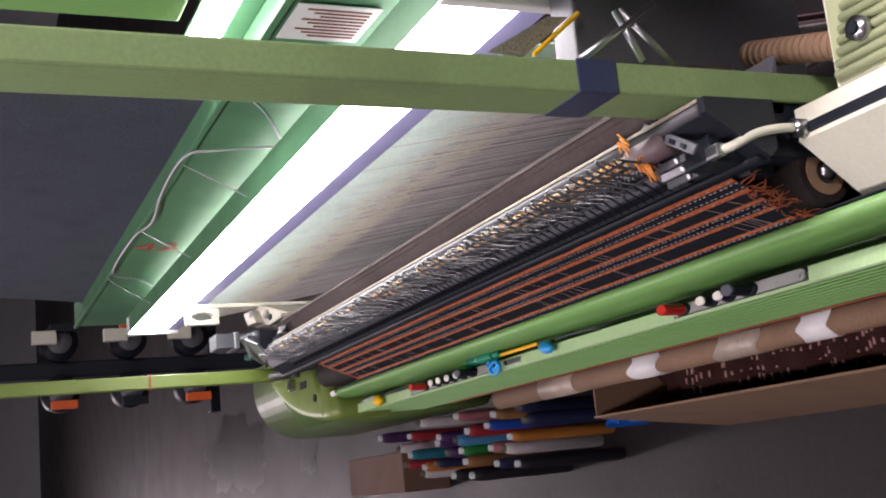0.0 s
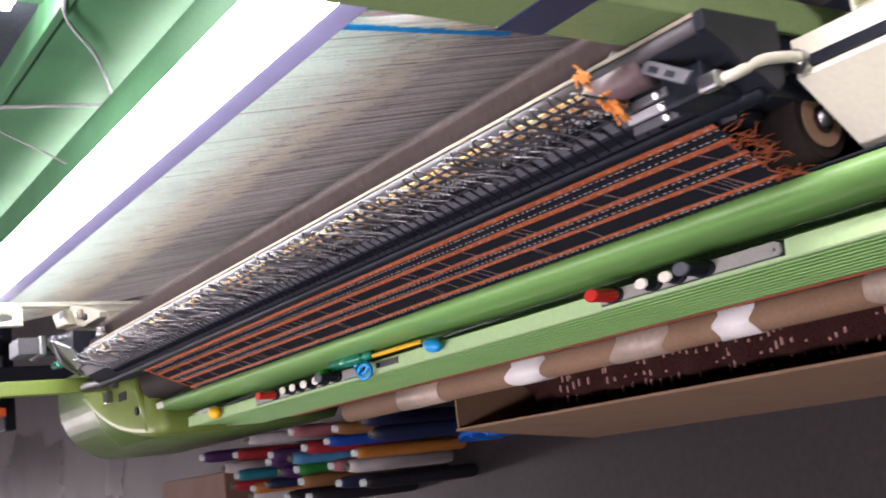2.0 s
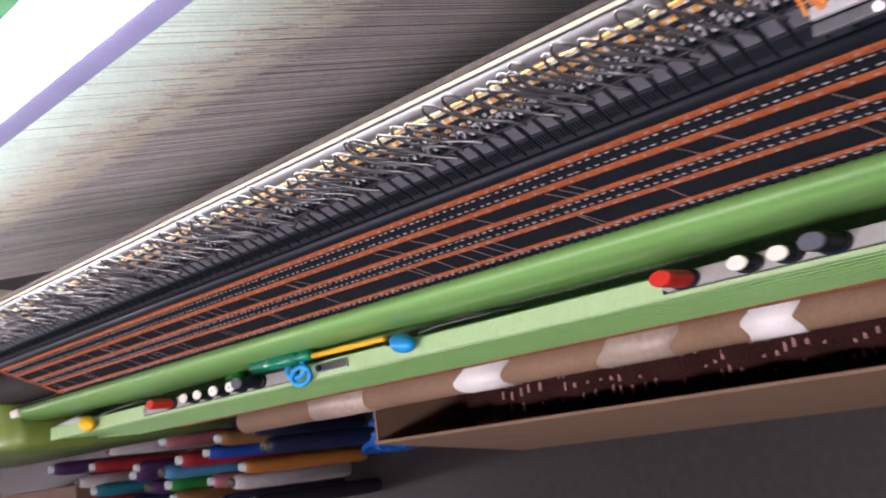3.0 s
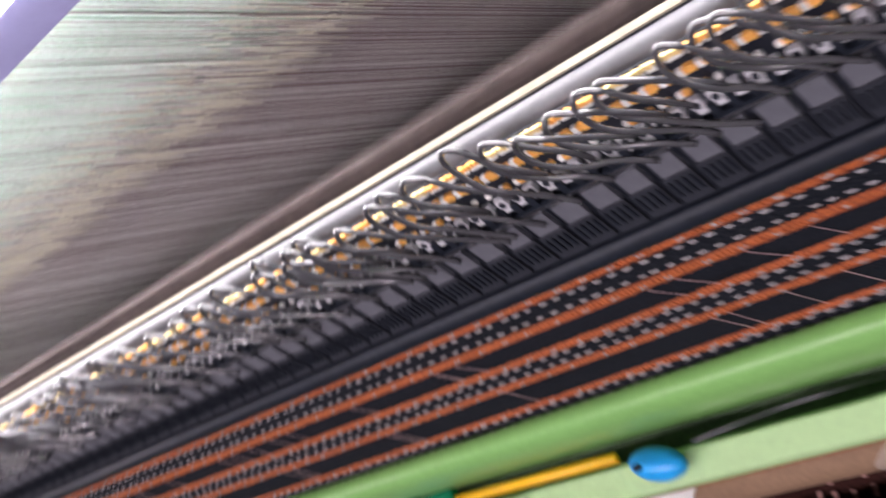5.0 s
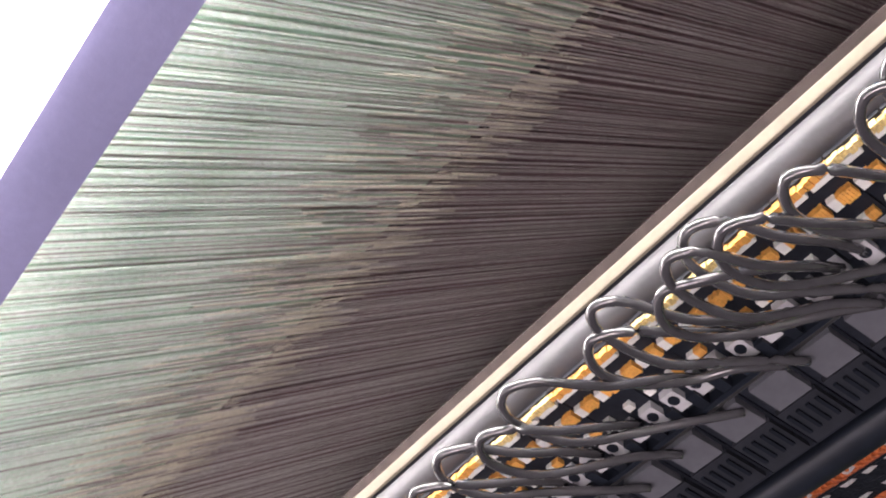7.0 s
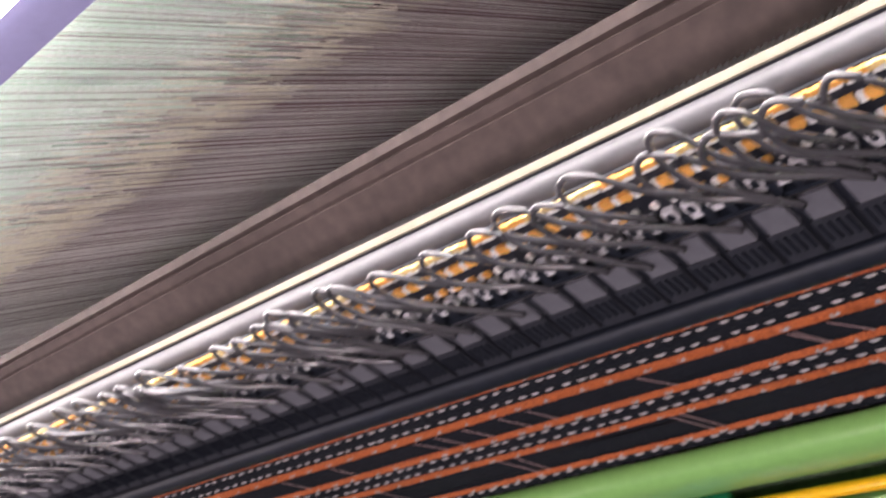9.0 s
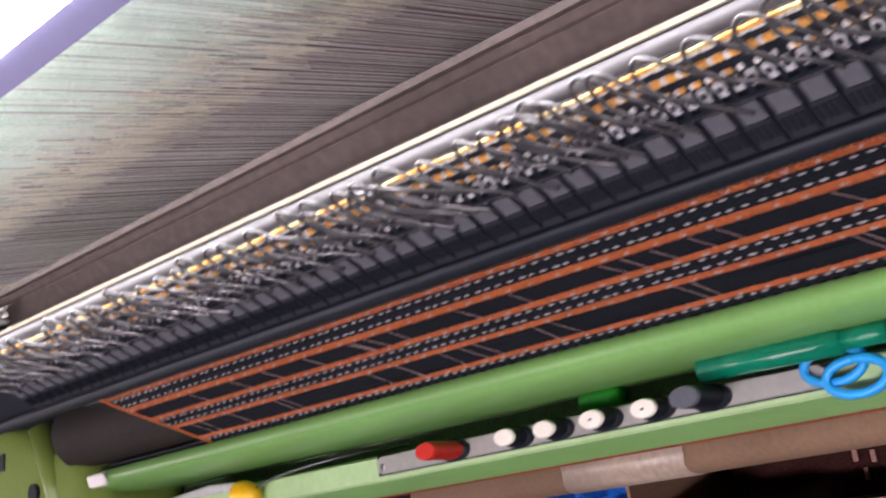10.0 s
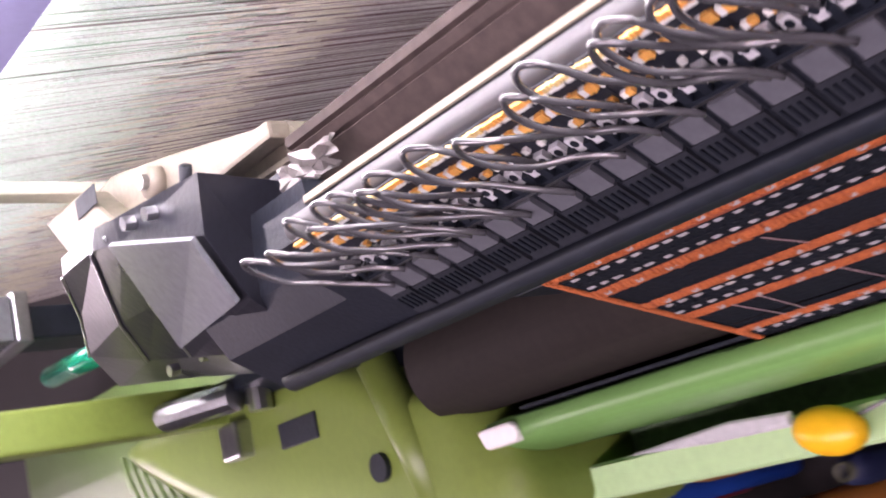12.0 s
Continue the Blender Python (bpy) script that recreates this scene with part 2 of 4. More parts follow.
def stitches(name, f, pitch, size, mat, lean, up, seed):
    """A row of small raised stitches, each a leaning lozenge of its own."""
    rnd = random.Random(seed)
    verts, faces = [], []
    n = int((FY1 + skew(f) - FY0) / pitch)
    for i in range(n):
        y = FY0 + (i + 0.5) * pitch + rnd.uniform(-0.15, 0.15) * pitch
        l, w = size[0] * rnd.uniform(0.8, 1.15), size[1] * rnd.uniform(0.85, 1.15)
        df = w / (FT - FB).length
        k = len(verts)
        verts += [on_fabric(f - df / 2, y - l / 2 - lean, up), on_fabric(f - df / 2, y + l / 2 - lean, up), on_fabric(f + df / 2, y + l / 2 + lean, up), on_fabric(f + df / 2, y - l / 2 + lean, up),
                  on_fabric(f, y - l / 5, up + size[2]), on_fabric(f, y + l / 5, up + size[2])]
        faces += [(k, k + 1, k + 5, k + 4), (k + 1, k + 2, k + 5), (k + 2, k + 3, k + 4, k + 5), (k + 3, k, k + 4)]
    me = bpy.data.meshes.new(name)
    me.from_pydata(verts, [], faces)
    me.materials.append(mat)
    ob = new(name, me)
    ob.parent = fabric
    return tagged(ob, kind="stuff")


for k, (lo, hi) in enumerate(((0.03, 0.235), (0.42, 0.655), (0.80, 1.085))):
    w = hi - lo
    for j, (c, mat) in enumerate(((lo + 0.12 * w, ORANGE), (hi - 0.12 * w, ORANGE))):
        # Darker base puts the shade between the raised stitches into colour.
        strip("stripe", c - 0.12 * w, c + 0.12 * w, 0.0010, MAROON, fabric)
        stitches("stripe_stitches", c, 0.0030, (0.0022, 0.23 * w * (FT - FB).length, 0.0016), mat, 0.0014, 0.0011, 7 * k + j)
    for j, c in enumerate((lo + 0.34 * w, hi - 0.34 * w)):
        stitches("grey_stitches", c, 0.0098, (0.0048, 0.0013, 0.0012), STITCH, 0.0006, 0.0006, 50 + 7 * k + j)
    for j, c in enumerate((lo + 0.12 * w, hi - 0.12 * w)):
        stitches("pale_stitches", c, 0.0196, (0.0052, 0.0016, 0.0016), STITCH, 0.0006, 0.0016, 130 + 7 * k + j)
    stitches("navy_stitches", (lo + hi) / 2, 0.0075, (0.0045, 0.003, 0.0008), NAVY, 0.001, 0.0004, 90 + k)


def stray_threads(f0, f1, seed):
    rnd = random.Random(seed)
    bm = B()
    for i in range(34):
        y = rnd.uniform(FY0 + 0.03, FY1 - 0.05)
        bm_rod(bm, on_fabric(f0, y, 0.002), on_fabric(f1, y + rnd.uniform(0.010, 0.016), 0.002), 0.0003, 4)
    return tagged(part("stray_threads", bm, DUN, fabric), kind="stuff")


stray_threads(0.24, 0.44, 5)
stray_threads(0.66, 0.80, 6)


def frayed_ends(y, seed, out):
    rnd = random.Random(seed)
    bm = B()
    for i in range(55):
        f = rnd.uniform(0.0, 1.0)
        p = Vector(on_fabric(f, y + rnd.uniform(-0.015, 0.01), 0.003))
        for s in range(3):
            q = p + Vector((rnd.uniform(-0.006, 0.006), out * rnd.uniform(0.0, 0.011), rnd.uniform(-0.012, 0.008)))
            bm_rod(bm, p, q, 0.00055, 5)
            p = q
    return tagged(part("fray", bm, MAROON2, fabric, "tangled orange yarn ends"), kind="stuff")


frayed_ends(FY0, 3, -1)
for k in range(6):
    f = 0.1 + 0.16 * k
    bmx = B()
    bm_rod(bmx, on_fabric(f, FY1 + skew(f) - 0.002, 0.001), on_fabric(f + 0.16, FY1 + skew(f + 0.16) - 0.002, 0.001), 0.0014, 6)
    part("selvedge", bmx, ORANGE, fabric)

# needle bar: rises and sinks behind the top of the fabric
needle_bar = part("needle_bar", bm_prism(B(), [(0.140, 1.00), (0.140, 1.034), (0.146, 1.036), (0.150, 1.00)], YN + 0.05, 1.30), BLACK, machine)


def needle_row(x, z, seed):
    verts, faces = [], []
    n = 330
    for i in range(n):
        y = FY0 + 0.01 + (FY1 - FY0 - 0.02) * i / n
        w = 0.0011
        k = len(verts)
        verts += [(x - w, y - w, z), (x + w, y - w, z), (x + w, y + w, z), (x - w, y + w, z), (x - 0.002, y, z + 0.006)]
        faces += [(k, k + 1, k + 4), (k + 1, k + 2, k + 4), (k + 2, k + 3, k + 4), (k + 3, k, k + 4)]
    me = bpy.data.meshes.new("needles")
    me.from_pydata(verts, [], faces)
    me.materials.append(STEEL)
    ob = new("needles", me)
    ob.parent = needle_bar
    return tagged(ob, "fine steel needle tips in a row", kind="stuff")


needle_row(0.1405, 1.035, 1)
needle_row(0.1450, 1.036, 2)

# ---- guide bar with its electronic modules ----
bar = tagged(new("jacquard_bar"), "black electronic guide bar with cables and amber yarn", "guide bar")
UT, UB = Vector((0.183, 0, 1.142)), Vector((0.132, 0, 1.056))
UN = Vector((-(UT.z - UB.z), 0, UT.x - UB.x)).normalized()


def on_bar(s, y, up=0.0):
    p = UT.lerp(UB, s) + UN * up
    return Vector((p.x, y, p.z))


JY0, JY1 = -0.262, 1.335
part("beam", bm_prism(B(), [(0.1835, 1.139), (0.1375, 1.0625), (0.146, 1.053), (0.20, 1.05), (0.20, 1.139)], YN - 0.02, 1.352), MODULE, bar, "black bar body")
part("top_pipe", bm_rod(B(), (0.1885, YN - 0.01, 1.138), (0.1885, 1.325, 1.138), 0.0066, 20), GREY, bar, "grey pipe along the top of the bar", True)
part("top_strip", bm_box(B(), 0.1965, 0.2003, YN - 0.01, 1.31, 1.1385, 1.1405, 0.0006), STRAW, bar, "narrow cream strip behind the pipe")
part("front_cover", bm_prism(B(), [tuple(on_bar(s, 0, u))[::2] for s, u in ((0.785, 0.001), (0.80, 0.004), (0.85, 0.006), (0.90, 0.005), (0.935, 0.0), (0.90, -0.004))], YN - 0.01, 1.47), BLACK, bar, "smooth black lower cover", True)


def slab(verts, faces, mats, m, s0, s1, y0, y1, up0, up1):
    """A small block on the bar's face."""
    k = len(verts)
    for up in (up0, up1):
        for s, y in ((s0, y0), (s0, y1), (s1, y1), (s1, y0)):
            verts.append(tuple(on_bar(s, y, up)))
    for f in ((0, 1, 2, 3), (4, 5, 6, 7), (0, 1, 5, 4), (1, 2, 6, 5), (2, 3, 7, 6), (3, 0, 4, 7)):
        faces.append(tuple(k + i for i in f))
        mats.append(m)


def piece(name, blocks, mat):
    """A mesh of one or more small blocks on the bar's face."""
    v, f, m = [], [], []
    for k in blocks:
        slab(v, f, m, 0, *k)
    me = bpy.data.meshes.new(name)
    me.from_pydata(v, [], f)
    me.materials.append(mat)
    w = B()
    w.from_mesh(me)
    bmesh.ops.recalc_face_normals(w, faces=w.faces[:])
    w.to_mesh(me)
    w.free()
    return me


P = 0.0178


def bm_hole(s0, y0, rs, ry, up):
    """A small dark round socket mouth on the bar's face."""
    bm = B()
    rim = [bm.verts.new(on_bar(s0 + rs * math.cos(radians(30 * a)), y0 + ry * math.sin(radians(30 * a)), up)) for a in range(12)]
    low = [bm.verts.new(on_bar(s0 + rs * math.cos(radians(30 * a)), y0 + ry * math.sin(radians(30 * a)), up - 0.002)) for a in range(12)]
    bm.faces.new(rim)
    for a in range(12):
        bm.faces.new((rim[a], rim[(a + 1) % 12], low[(a + 1) % 12], low[a]))
    bmesh.ops.recalc_face_normals(bm, faces=bm.faces[:])
    me = bpy.data.meshes.new("socket_mouth")
    bm.to_mesh(me)
    bm.free()
    me.materials.append(BLACK)
    return me


def module_pieces(seed):
    """The pieces of one module, from the pipe down: yarn wraps, yarn ends, sockets, rail, plate and fins."""
    rnd = random.Random(seed)
    wraps = [(0.004 + rnd.uniform(0, 0.006), 0.029 + rnd.uniform(-0.005, 0.004), i * P / 9 + 0.0001, (i + 1) * P / 9 - 0.0001, 0.0015, 0.0032 + rnd.uniform(0, 0.001)) for i in range(9)]
    out = [("yarn_wrap", piece("yarn_wrap", wraps, STRAWYARN if seed % 3 else AMBER)),
           ("element_strip", piece("element_strip", [(0.033, 0.050, 0.0008, P * 0.44, 0.0015, 0.0032), (0.033, 0.050, P * 0.54, P - 0.0008, 0.0015, 0.0032)], WHITE)),
           ("cross_rib", piece("cross_rib", [(0.372, 0.390, 0.0, P, 0.0015, 0.0056)], BLACK)),
           ("bright_line", piece("bright_line", [(0.394, 0.400, 0.0, P, 0.0015, 0.0050), (0.410, 0.414, 0.0, P, 0.0015, 0.0042)], STEEL)),
           ("connector_plate", piece("connector_plate", [(0.430, 0.560, 0.0012, P - 0.0042, 0.0015, 0.0045)], CONNECTOR)),
           ("end_plate", piece("end_plate", [(0.575, 0.760 - rnd.uniform(0, 0.015), 0.0012, P - 0.0016, 0.0015, 0.0036)], FINNED))]
    for i in range(4):
        out.append(("fin", piece("fin", [(0.600, 0.700, 0.0026 + i * 0.0036, 0.0038 + i * 0.0036, 0.0036, 0.0046)], BLACK)))
    for h in range(2):
        y = h * P / 2
        out.append(("element_tip", piece("element_tip", [(0.100, 0.138, y + 0.0056, y + 0.0082, 0.0015, 0.0038)], WHITE)))
        out.append(("yarn_end", piece("yarn_end", [(0.099 + rnd.uniform(-0.004, 0.004), 0.138 + rnd.uniform(-0.004, 0.005), y + 0.0006 + i * 0.0010, y + 0.0015 + i * 0.0010, 0.0016, 0.0038) for i in range(5)], AMBER)))
        out.append(("contact", piece("contact", [(0.205, 0.232, y + 0.0044, y + 0.0070, 0.0015, 0.0034)], WHITE)))
        if rnd.random() < 0.75:
            out.append(("yarn_end", piece("yarn_end", [(0.204, 0.232, y + 0.0014 + i * 0.0010, y + 0.0023 + i * 0.0010, 0.0016, 0.0036) for i in range(3)], AMBER)))
        out.append(("socket", piece("socket", [(0.255, 0.340, y + 0.0006, y + 0.0058, 0.0015, 0.0044)], PLATE)))
        out.append(("socket_mouth", bm_hole(0.288, y + 0.0032, 0.020, 0.0017, 0.0047)))
        out.append(("plug", piece("plug", [(0.300, 0.366, y + 0.0052, y + 0.0086, 0.0015, 0.0060)], BLACK)))
    return piece("jacquard_module", [(0.0, 0.78, 0.0003, P - 0.0003, 0.0, 0.0015)], MODULE), out


PLATE2 = material("dark_plate", (0.12, 0.125, 0.14), 0.45, spread=0.15)
CONNECTOR = material("connector_grey", (0.105, 0.11, 0.128), 0.4, spread=0.12)
FINNED = material("finned_black", (0.022, 0.025, 0.033), 0.42, spread=0.15)
kinds = [module_pieces(s) for s in range(4)]
count = int((JY1 - JY0) / P)
for i in range(count):
    body, bits = kinds[i % 4]
    ob = new("jacquard_module", body)
    ob.parent = bar
    ob.location.y = JY0 + P * i
    for nm, me in bits:
        sub = new(nm, me)
        sub.parent = ob
        if nm in ("yarn_wrap", "yarn_end"):
            tagged(sub, kind="stuff")


def tube_mesh(name, points, r, mat, n=7, steps=5):
    """A round cable through the points, smoothed."""
    pts = [Vector(p) for p in points]
    ext = [pts[0] * 2 - pts[1]] + pts + [pts[-1] * 2 - pts[-2]]
    path = []
    for a, b, c, d in zip(ext, ext[1:], ext[2:], ext[3:]):
        for k in range(steps):
            t = k / steps
            path.append(0.5 * (2 * b + (c - a) * t + (2 * a - 5 * b + 4 * c - d) * t * t + (3 * b - a - 3 * c + d) * t ** 3))
    path.append(pts[-1])
    bm = B()
    rings = []
    side = Vector((0.3, 0.5, 0.8))
    for i, p in enumerate(path):
        d = (path[min(i + 1, len(path) - 1)] - path[max(i - 1, 0)]).normalized()
        u = d.cross(side).normalized()
        w = d.cross(u)
        rings.append([bm.verts.new(p + (u * math.cos(6.2832 * k / n) + w * math.sin(6.2832 * k / n)) * r) for k in range(n)])
    for a, b in zip(rings, rings[1:]):
        for k in range(n):
            bm.faces.new((a[k], a[(k + 1) % n], b[(k + 1) % n], b[k]))
    bm.faces.new(rings[0])
    bm.faces.new(rings[-1])
    bmesh.ops.recalc_face_normals(bm, faces=bm.faces[:])
    me = bpy.data.meshes.new(name)
    bm.to_mesh(me)
    bm.free()
    me.materials.append(mat)
    me.polygons.foreach_set("use_smooth", [True] * len(me.polygons))
    return me


rnd = random.Random(11)
loops = []
for k in range(20):
    lift, long, fall = rnd.uniform(0.016, 0.023), rnd.uniform(0.012, 0.026), rnd.uniform(0.36, 0.44)
    top, wide = rnd.uniform(-0.23, -0.13), rnd.uniform(0.011, 0.017)
    pts = [on_bar(0.285, -long * 0.8, 0.004), on_bar(0.16, -long * 0.7, lift * 0.55), on_bar(0.0, -long * 0.40, lift * 0.95), on_bar(top + 0.045, -0.001, lift * 1.1),
           on_bar(top, wide * 0.5, lift * 1.08), on_bar(top + 0.09, wide, lift), on_bar(0.08, wide * 0.95, lift * 0.85), on_bar(0.22, wide * 0.45, lift * 0.6),
           on_bar(fall - 0.06, -long * 0.25, 0.0080), on_bar(fall + 0.06, -long * 0.75, 0.0055)]
    loops.append(tube_mesh("cable", pts, 0.0015, RUBBER, 8))
y = JY0 + 0.012
while y < JY1 - 0.006:
    ob = new("cable", loops[rnd.randrange(20)])
    ob.parent = bar
    ob.location.y = y
    y += rnd.choice((0.008, 0.0178, 0.0178, 0.0267))

# brackets and yarn tuft at the near end of the bar
slot_plate = part("slotted_plate", bm_outline(B(), [(0.199, -0.258), (0.207, -0.270), (0.156, -0.356), (0.148, -0.346)], 1.1335, 1.137, 0.0008, 1), PLATE2, bar, "grey slotted end plate")
for k in range(4):
    a, b = 0.16 + 0.2 * k, 0.27 + 0.2 * k
    ca, cb = Vector((0.203, -0.264)).lerp(Vector((0.152, -0.351)), a), Vector((0.203, -0.264)).lerp(Vector((0.152, -0.351)), b)
    part("slot", bm_outline(B(), [(ca.x - 0.002, ca.y + 0.003), (ca.x + 0.002, ca.y - 0.001), (cb.x + 0.002, cb.y - 0.001), (cb.x - 0.002, cb.y + 0.003)], 1.1372, 1.1378), BLACK, slot_plate)
part("end_block", bm_box(B(), 0.140, 0.205, -0.352, -0.303, 1.04, 1.118, 0.004), BLACK, bar, "black end block")
part("end_roll", bm_rod(B(), (0.180, -0.302, 1.128), (0.180, -0.236, 1.128), 0.017, 24), material("mauve_sleeve", (0.13, 0.09, 0.095), 0.5), bar, "brown sleeve on the bar end", True)
bmx = B()
for k in range(64):
    f = rnd.uniform(-0.25, 1)
    a = Vector((0.196, -0.235, 1.140)).lerp(Vector((0.157, -0.262, 1.128)), f) + Vector((rnd.uniform(-0.004, 0.004), rnd.uniform(-0.006, 0.006), rnd.uniform(0.0, 0.007)))
    b = a + Vector((-0.013, -0.010, -0.002)) + Vector((rnd.uniform(-0.006, 0.006), rnd.uniform(-0.008, 0.008), rnd.uniform(-0.004, 0.005)))
    bm_rod(bmx, a, b, 0.0012, 5)
tagged(part("yarn_tuft", bmx, TUFT, bar, "knotted orange yarn tuft"), kind="stuff")
for k in range(3):
    q = on_bar(0.34 + 0.13 * k, 0, 0.010)
    part("clip", bm_box(B(), q.x - 0.004, q.x + 0.004, -0.312 + 0.006 * k, -0.255 + 0.006 * k, q.z - 0.0025, q.z + 0.0025, 0.001), PLATE if k % 2 else PLATE2, bar, "flat metal clip")
    part("clip_screw", bm_rod(B(), (q.x, -0.300 + 0.006 * k, q.z + 0.002), (q.x - 0.002, -0.300 + 0.006 * k, q.z + 0.006), 0.003, 10), STEEL, bar)

# ---- swinging ledge behind the bar ----
ledge = part("swing_ledge", bm_prism(B(), [(0.214, 1.03), (0.2145, 1.056), (0.2505, 1.0850), (0.2513, 1.0842), (0.2530, 1.0862), (0.2575, 1.0895), (0.2583, 1.0888), (0.2600, 1.0915), (0.2655, 1.092), (0.268, 1.086), (0.270, 1.03)], YN + 0.06, 1.39), BROWN, machine, "brown swinging guide ledge")


def comb(x, z, lean, n, parent):
    verts, faces = [], []
    for i in range(n):
        y = YN + 0.08 + (1.50) * i / n
        k = len(verts)
        w = 0.0006
        verts += [(x, y - w, z), (x, y + w, z), (x + lean, y + w, z + 0.016), (x + lean, y - w, z + 0.016), (x + 0.002, y, z)]
        faces += [(k, k + 1, k + 2, k + 3), (k + 1, k + 4, k + 2), (k + 4, k, k + 3)]
    me = bpy.data.meshes.new("guide_needles")
    me.from_pydata(verts, [], faces)
    me.materials.append(STEEL)
    ob = new("guide_needles", me)
    ob.parent = parent
    return tagged(ob, "row of fine steel guide needles", kind="stuff")


comb(0.2305, 1.0700, -0.010, 420, ledge)
comb(0.212, 1.048, -0.004, 300, machine)
part("trough", bm_prism(B(), [(0.2005, 1.0), (0.2005, 1.05), (0.206, 1.052), (0.214, 1.02), (0.27, 1.0)], YN + 0.02, 1.46), PLATE2, machine)

# ---- yarn sheet, lamp and upper beam ----
yarn_sheet = tagged(new("yarn_sheet"), "sheet of fine dark parallel warp yarns", "yarn sheet")
SB, ST = Vector((0.680, 0, 0.05)), Vector((0.4545, 0, 1.238))
SY0, SY1 = 0.290, 2.80


def strands(name, y0, y1, pitch, lift, mat, r, seed, low=0.0, high=1.0, loose=0.0):
    """Yarns side by side from the lower to the upper end of the sheet; loose ones begin and end unevenly."""
    rnd = random.Random(seed)
    verts, faces = [], []
    n = int((y1 - y0) / pitch)
    d = (ST - SB).normalized()
    up = Vector((-d.z, 0, d.x))
    for i in range(n):
        y = y0 + pitch * (i + rnd.uniform(-0.22, 0.22))
        sag = rnd.uniform(-0.0012, 0.0012)
        a0, a1 = low + rnd.uniform(-loose, loose), high + rnd.uniform(-loose, loose)
        k = len(verts)
        for e, slip in ((SB.lerp(ST, a0), 0.0), (SB.lerp(ST, a1), rnd.uniform(-0.002, 0.002))):
            for a in range(3):
                c, s = math.cos(2.094 * a), math.sin(2.094 * a)
                p = e + up * (lift + sag + r * s)
                verts.append((p.x, y + slip + r * c, p.z))
        faces += [(k, k + 1, k + 4, k + 3), (k + 1, k + 2, k + 5, k + 4), (k + 2, k, k + 3, k + 5)]
    me = bpy.data.meshes.new(name)
    me.from_pydata(verts, [], faces)
    me.materials.append(mat)
    ob = new(name, me)
    ob.parent = yarn_sheet
    return tagged(ob, kind="stuff")


# Brown for the lower yarns: the lamp's fall-off is put into the colour.
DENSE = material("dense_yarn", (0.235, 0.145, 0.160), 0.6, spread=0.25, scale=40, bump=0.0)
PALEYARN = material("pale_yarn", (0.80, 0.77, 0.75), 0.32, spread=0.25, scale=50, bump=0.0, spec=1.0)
strands("yarn_layer", SY0, SY1, 0.0034, 0.004, PALEYARN, 0.0005, 1)
# Short strands: mint paints lamplight near the lamp, cream its sheen streaks.
LAMPLITYARN = material("lamplit_yarn", (0.78, 0.96, 0.80), 0.35, spread=0.2, scale=50, bump=0.0, spec=1.0)
SHEENYARN = material("sheen_yarn", (0.84, 0.79, 0.66), 0.35, spread=0.2, scale=50, bump=0.0, spec=1.0)
strands("lamplit_yarn_layer", SY0, SY1, 0.0026, 0.006, LAMPLITYARN, 0.0006, 3, 0.73, 0.99, 0.05)
strands("dimmed_yarn_layer", SY0, SY1, 0.0021, 0.002, DENSE, 0.0007, 6, 0.0, 0.625, 0.075)
strands("sheen_yarn_layer", SY0, SY1, 0.0030, 0.007, SHEENYARN, 0.0006, 4, 0.625, 0.675, 0.035)
strands("sheen_yarn_layer", SY0, SY1, 0.0060, 0.007, SHEENYARN, 0.0007, 5, 0.715, 0.740, 0.030)
strands("yarn_layer", SY0, SY1, 0.0028, -0.004, DUN, 0.0006, 2)
part("sheet_ground", bm_prism(B(), [(0.694, 0.05), (0.5585, 0.765), (0.5615, 0.765), (0.697, 0.05)], SY0, SY1), DENSE, yarn_sheet, "dense lower yarn layer, darkened away from the lamp")
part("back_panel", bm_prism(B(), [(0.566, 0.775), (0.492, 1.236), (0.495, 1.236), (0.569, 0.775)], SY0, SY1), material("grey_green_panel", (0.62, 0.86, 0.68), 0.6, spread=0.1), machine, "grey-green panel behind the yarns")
part("edge_tape", bm_rod(B(), (0.460, 0.282, 1.150), (0.5505, 0.400, 0.70), 0.0045, 8), BLUE, yarn_sheet, "blue tape along the edge")

lamp = tagged(new("strip_lamp"), "long bright fluorescent strip lamp in lilac housing", "lamp")
part("diffuser", bm_prism(B(), [(0.386, 1.211), (0.381, 1.224), (0.379, 1.306), (0.390, 1.318), (0.424, 1.318), (0.430, 1.225), (0.424, 1.211)], -0.165, 2.26), TUBE, lamp, "glowing white diffuser", True)
part("rim", bm_prism(B(), [(0.386, 1.2095), (0.384, 1.176), (0.386, 1.175), (0.391, 1.2095)], -0.17, 2.27), LILAC, lamp, "lilac lamp rim with an added glow for the lamp's flare")
part("end_cap", bm_box(B(), 0.376, 0.432, -0.19, -0.171, 1.172, 1.325, 0.004), WHITE, lamp)
# Added cover: its back flange blocks lamp light from the green beam.
part("lamp_shield", bm_prism(B(), [(0.386, 1.3185), (0.386, 1.3205), (0.436, 1.3205), (0.438, 1.240), (0.4345, 1.240), (0.4335, 1.3185)], -0.17, 2.27), PANEL, lamp, "added shield that keeps lamp light off the beam")
part("end_cap", bm_box(B(), 0.376, 0.432, 2.271, 2.295, 1.172, 1.325, 0.004), WHITE, lamp)

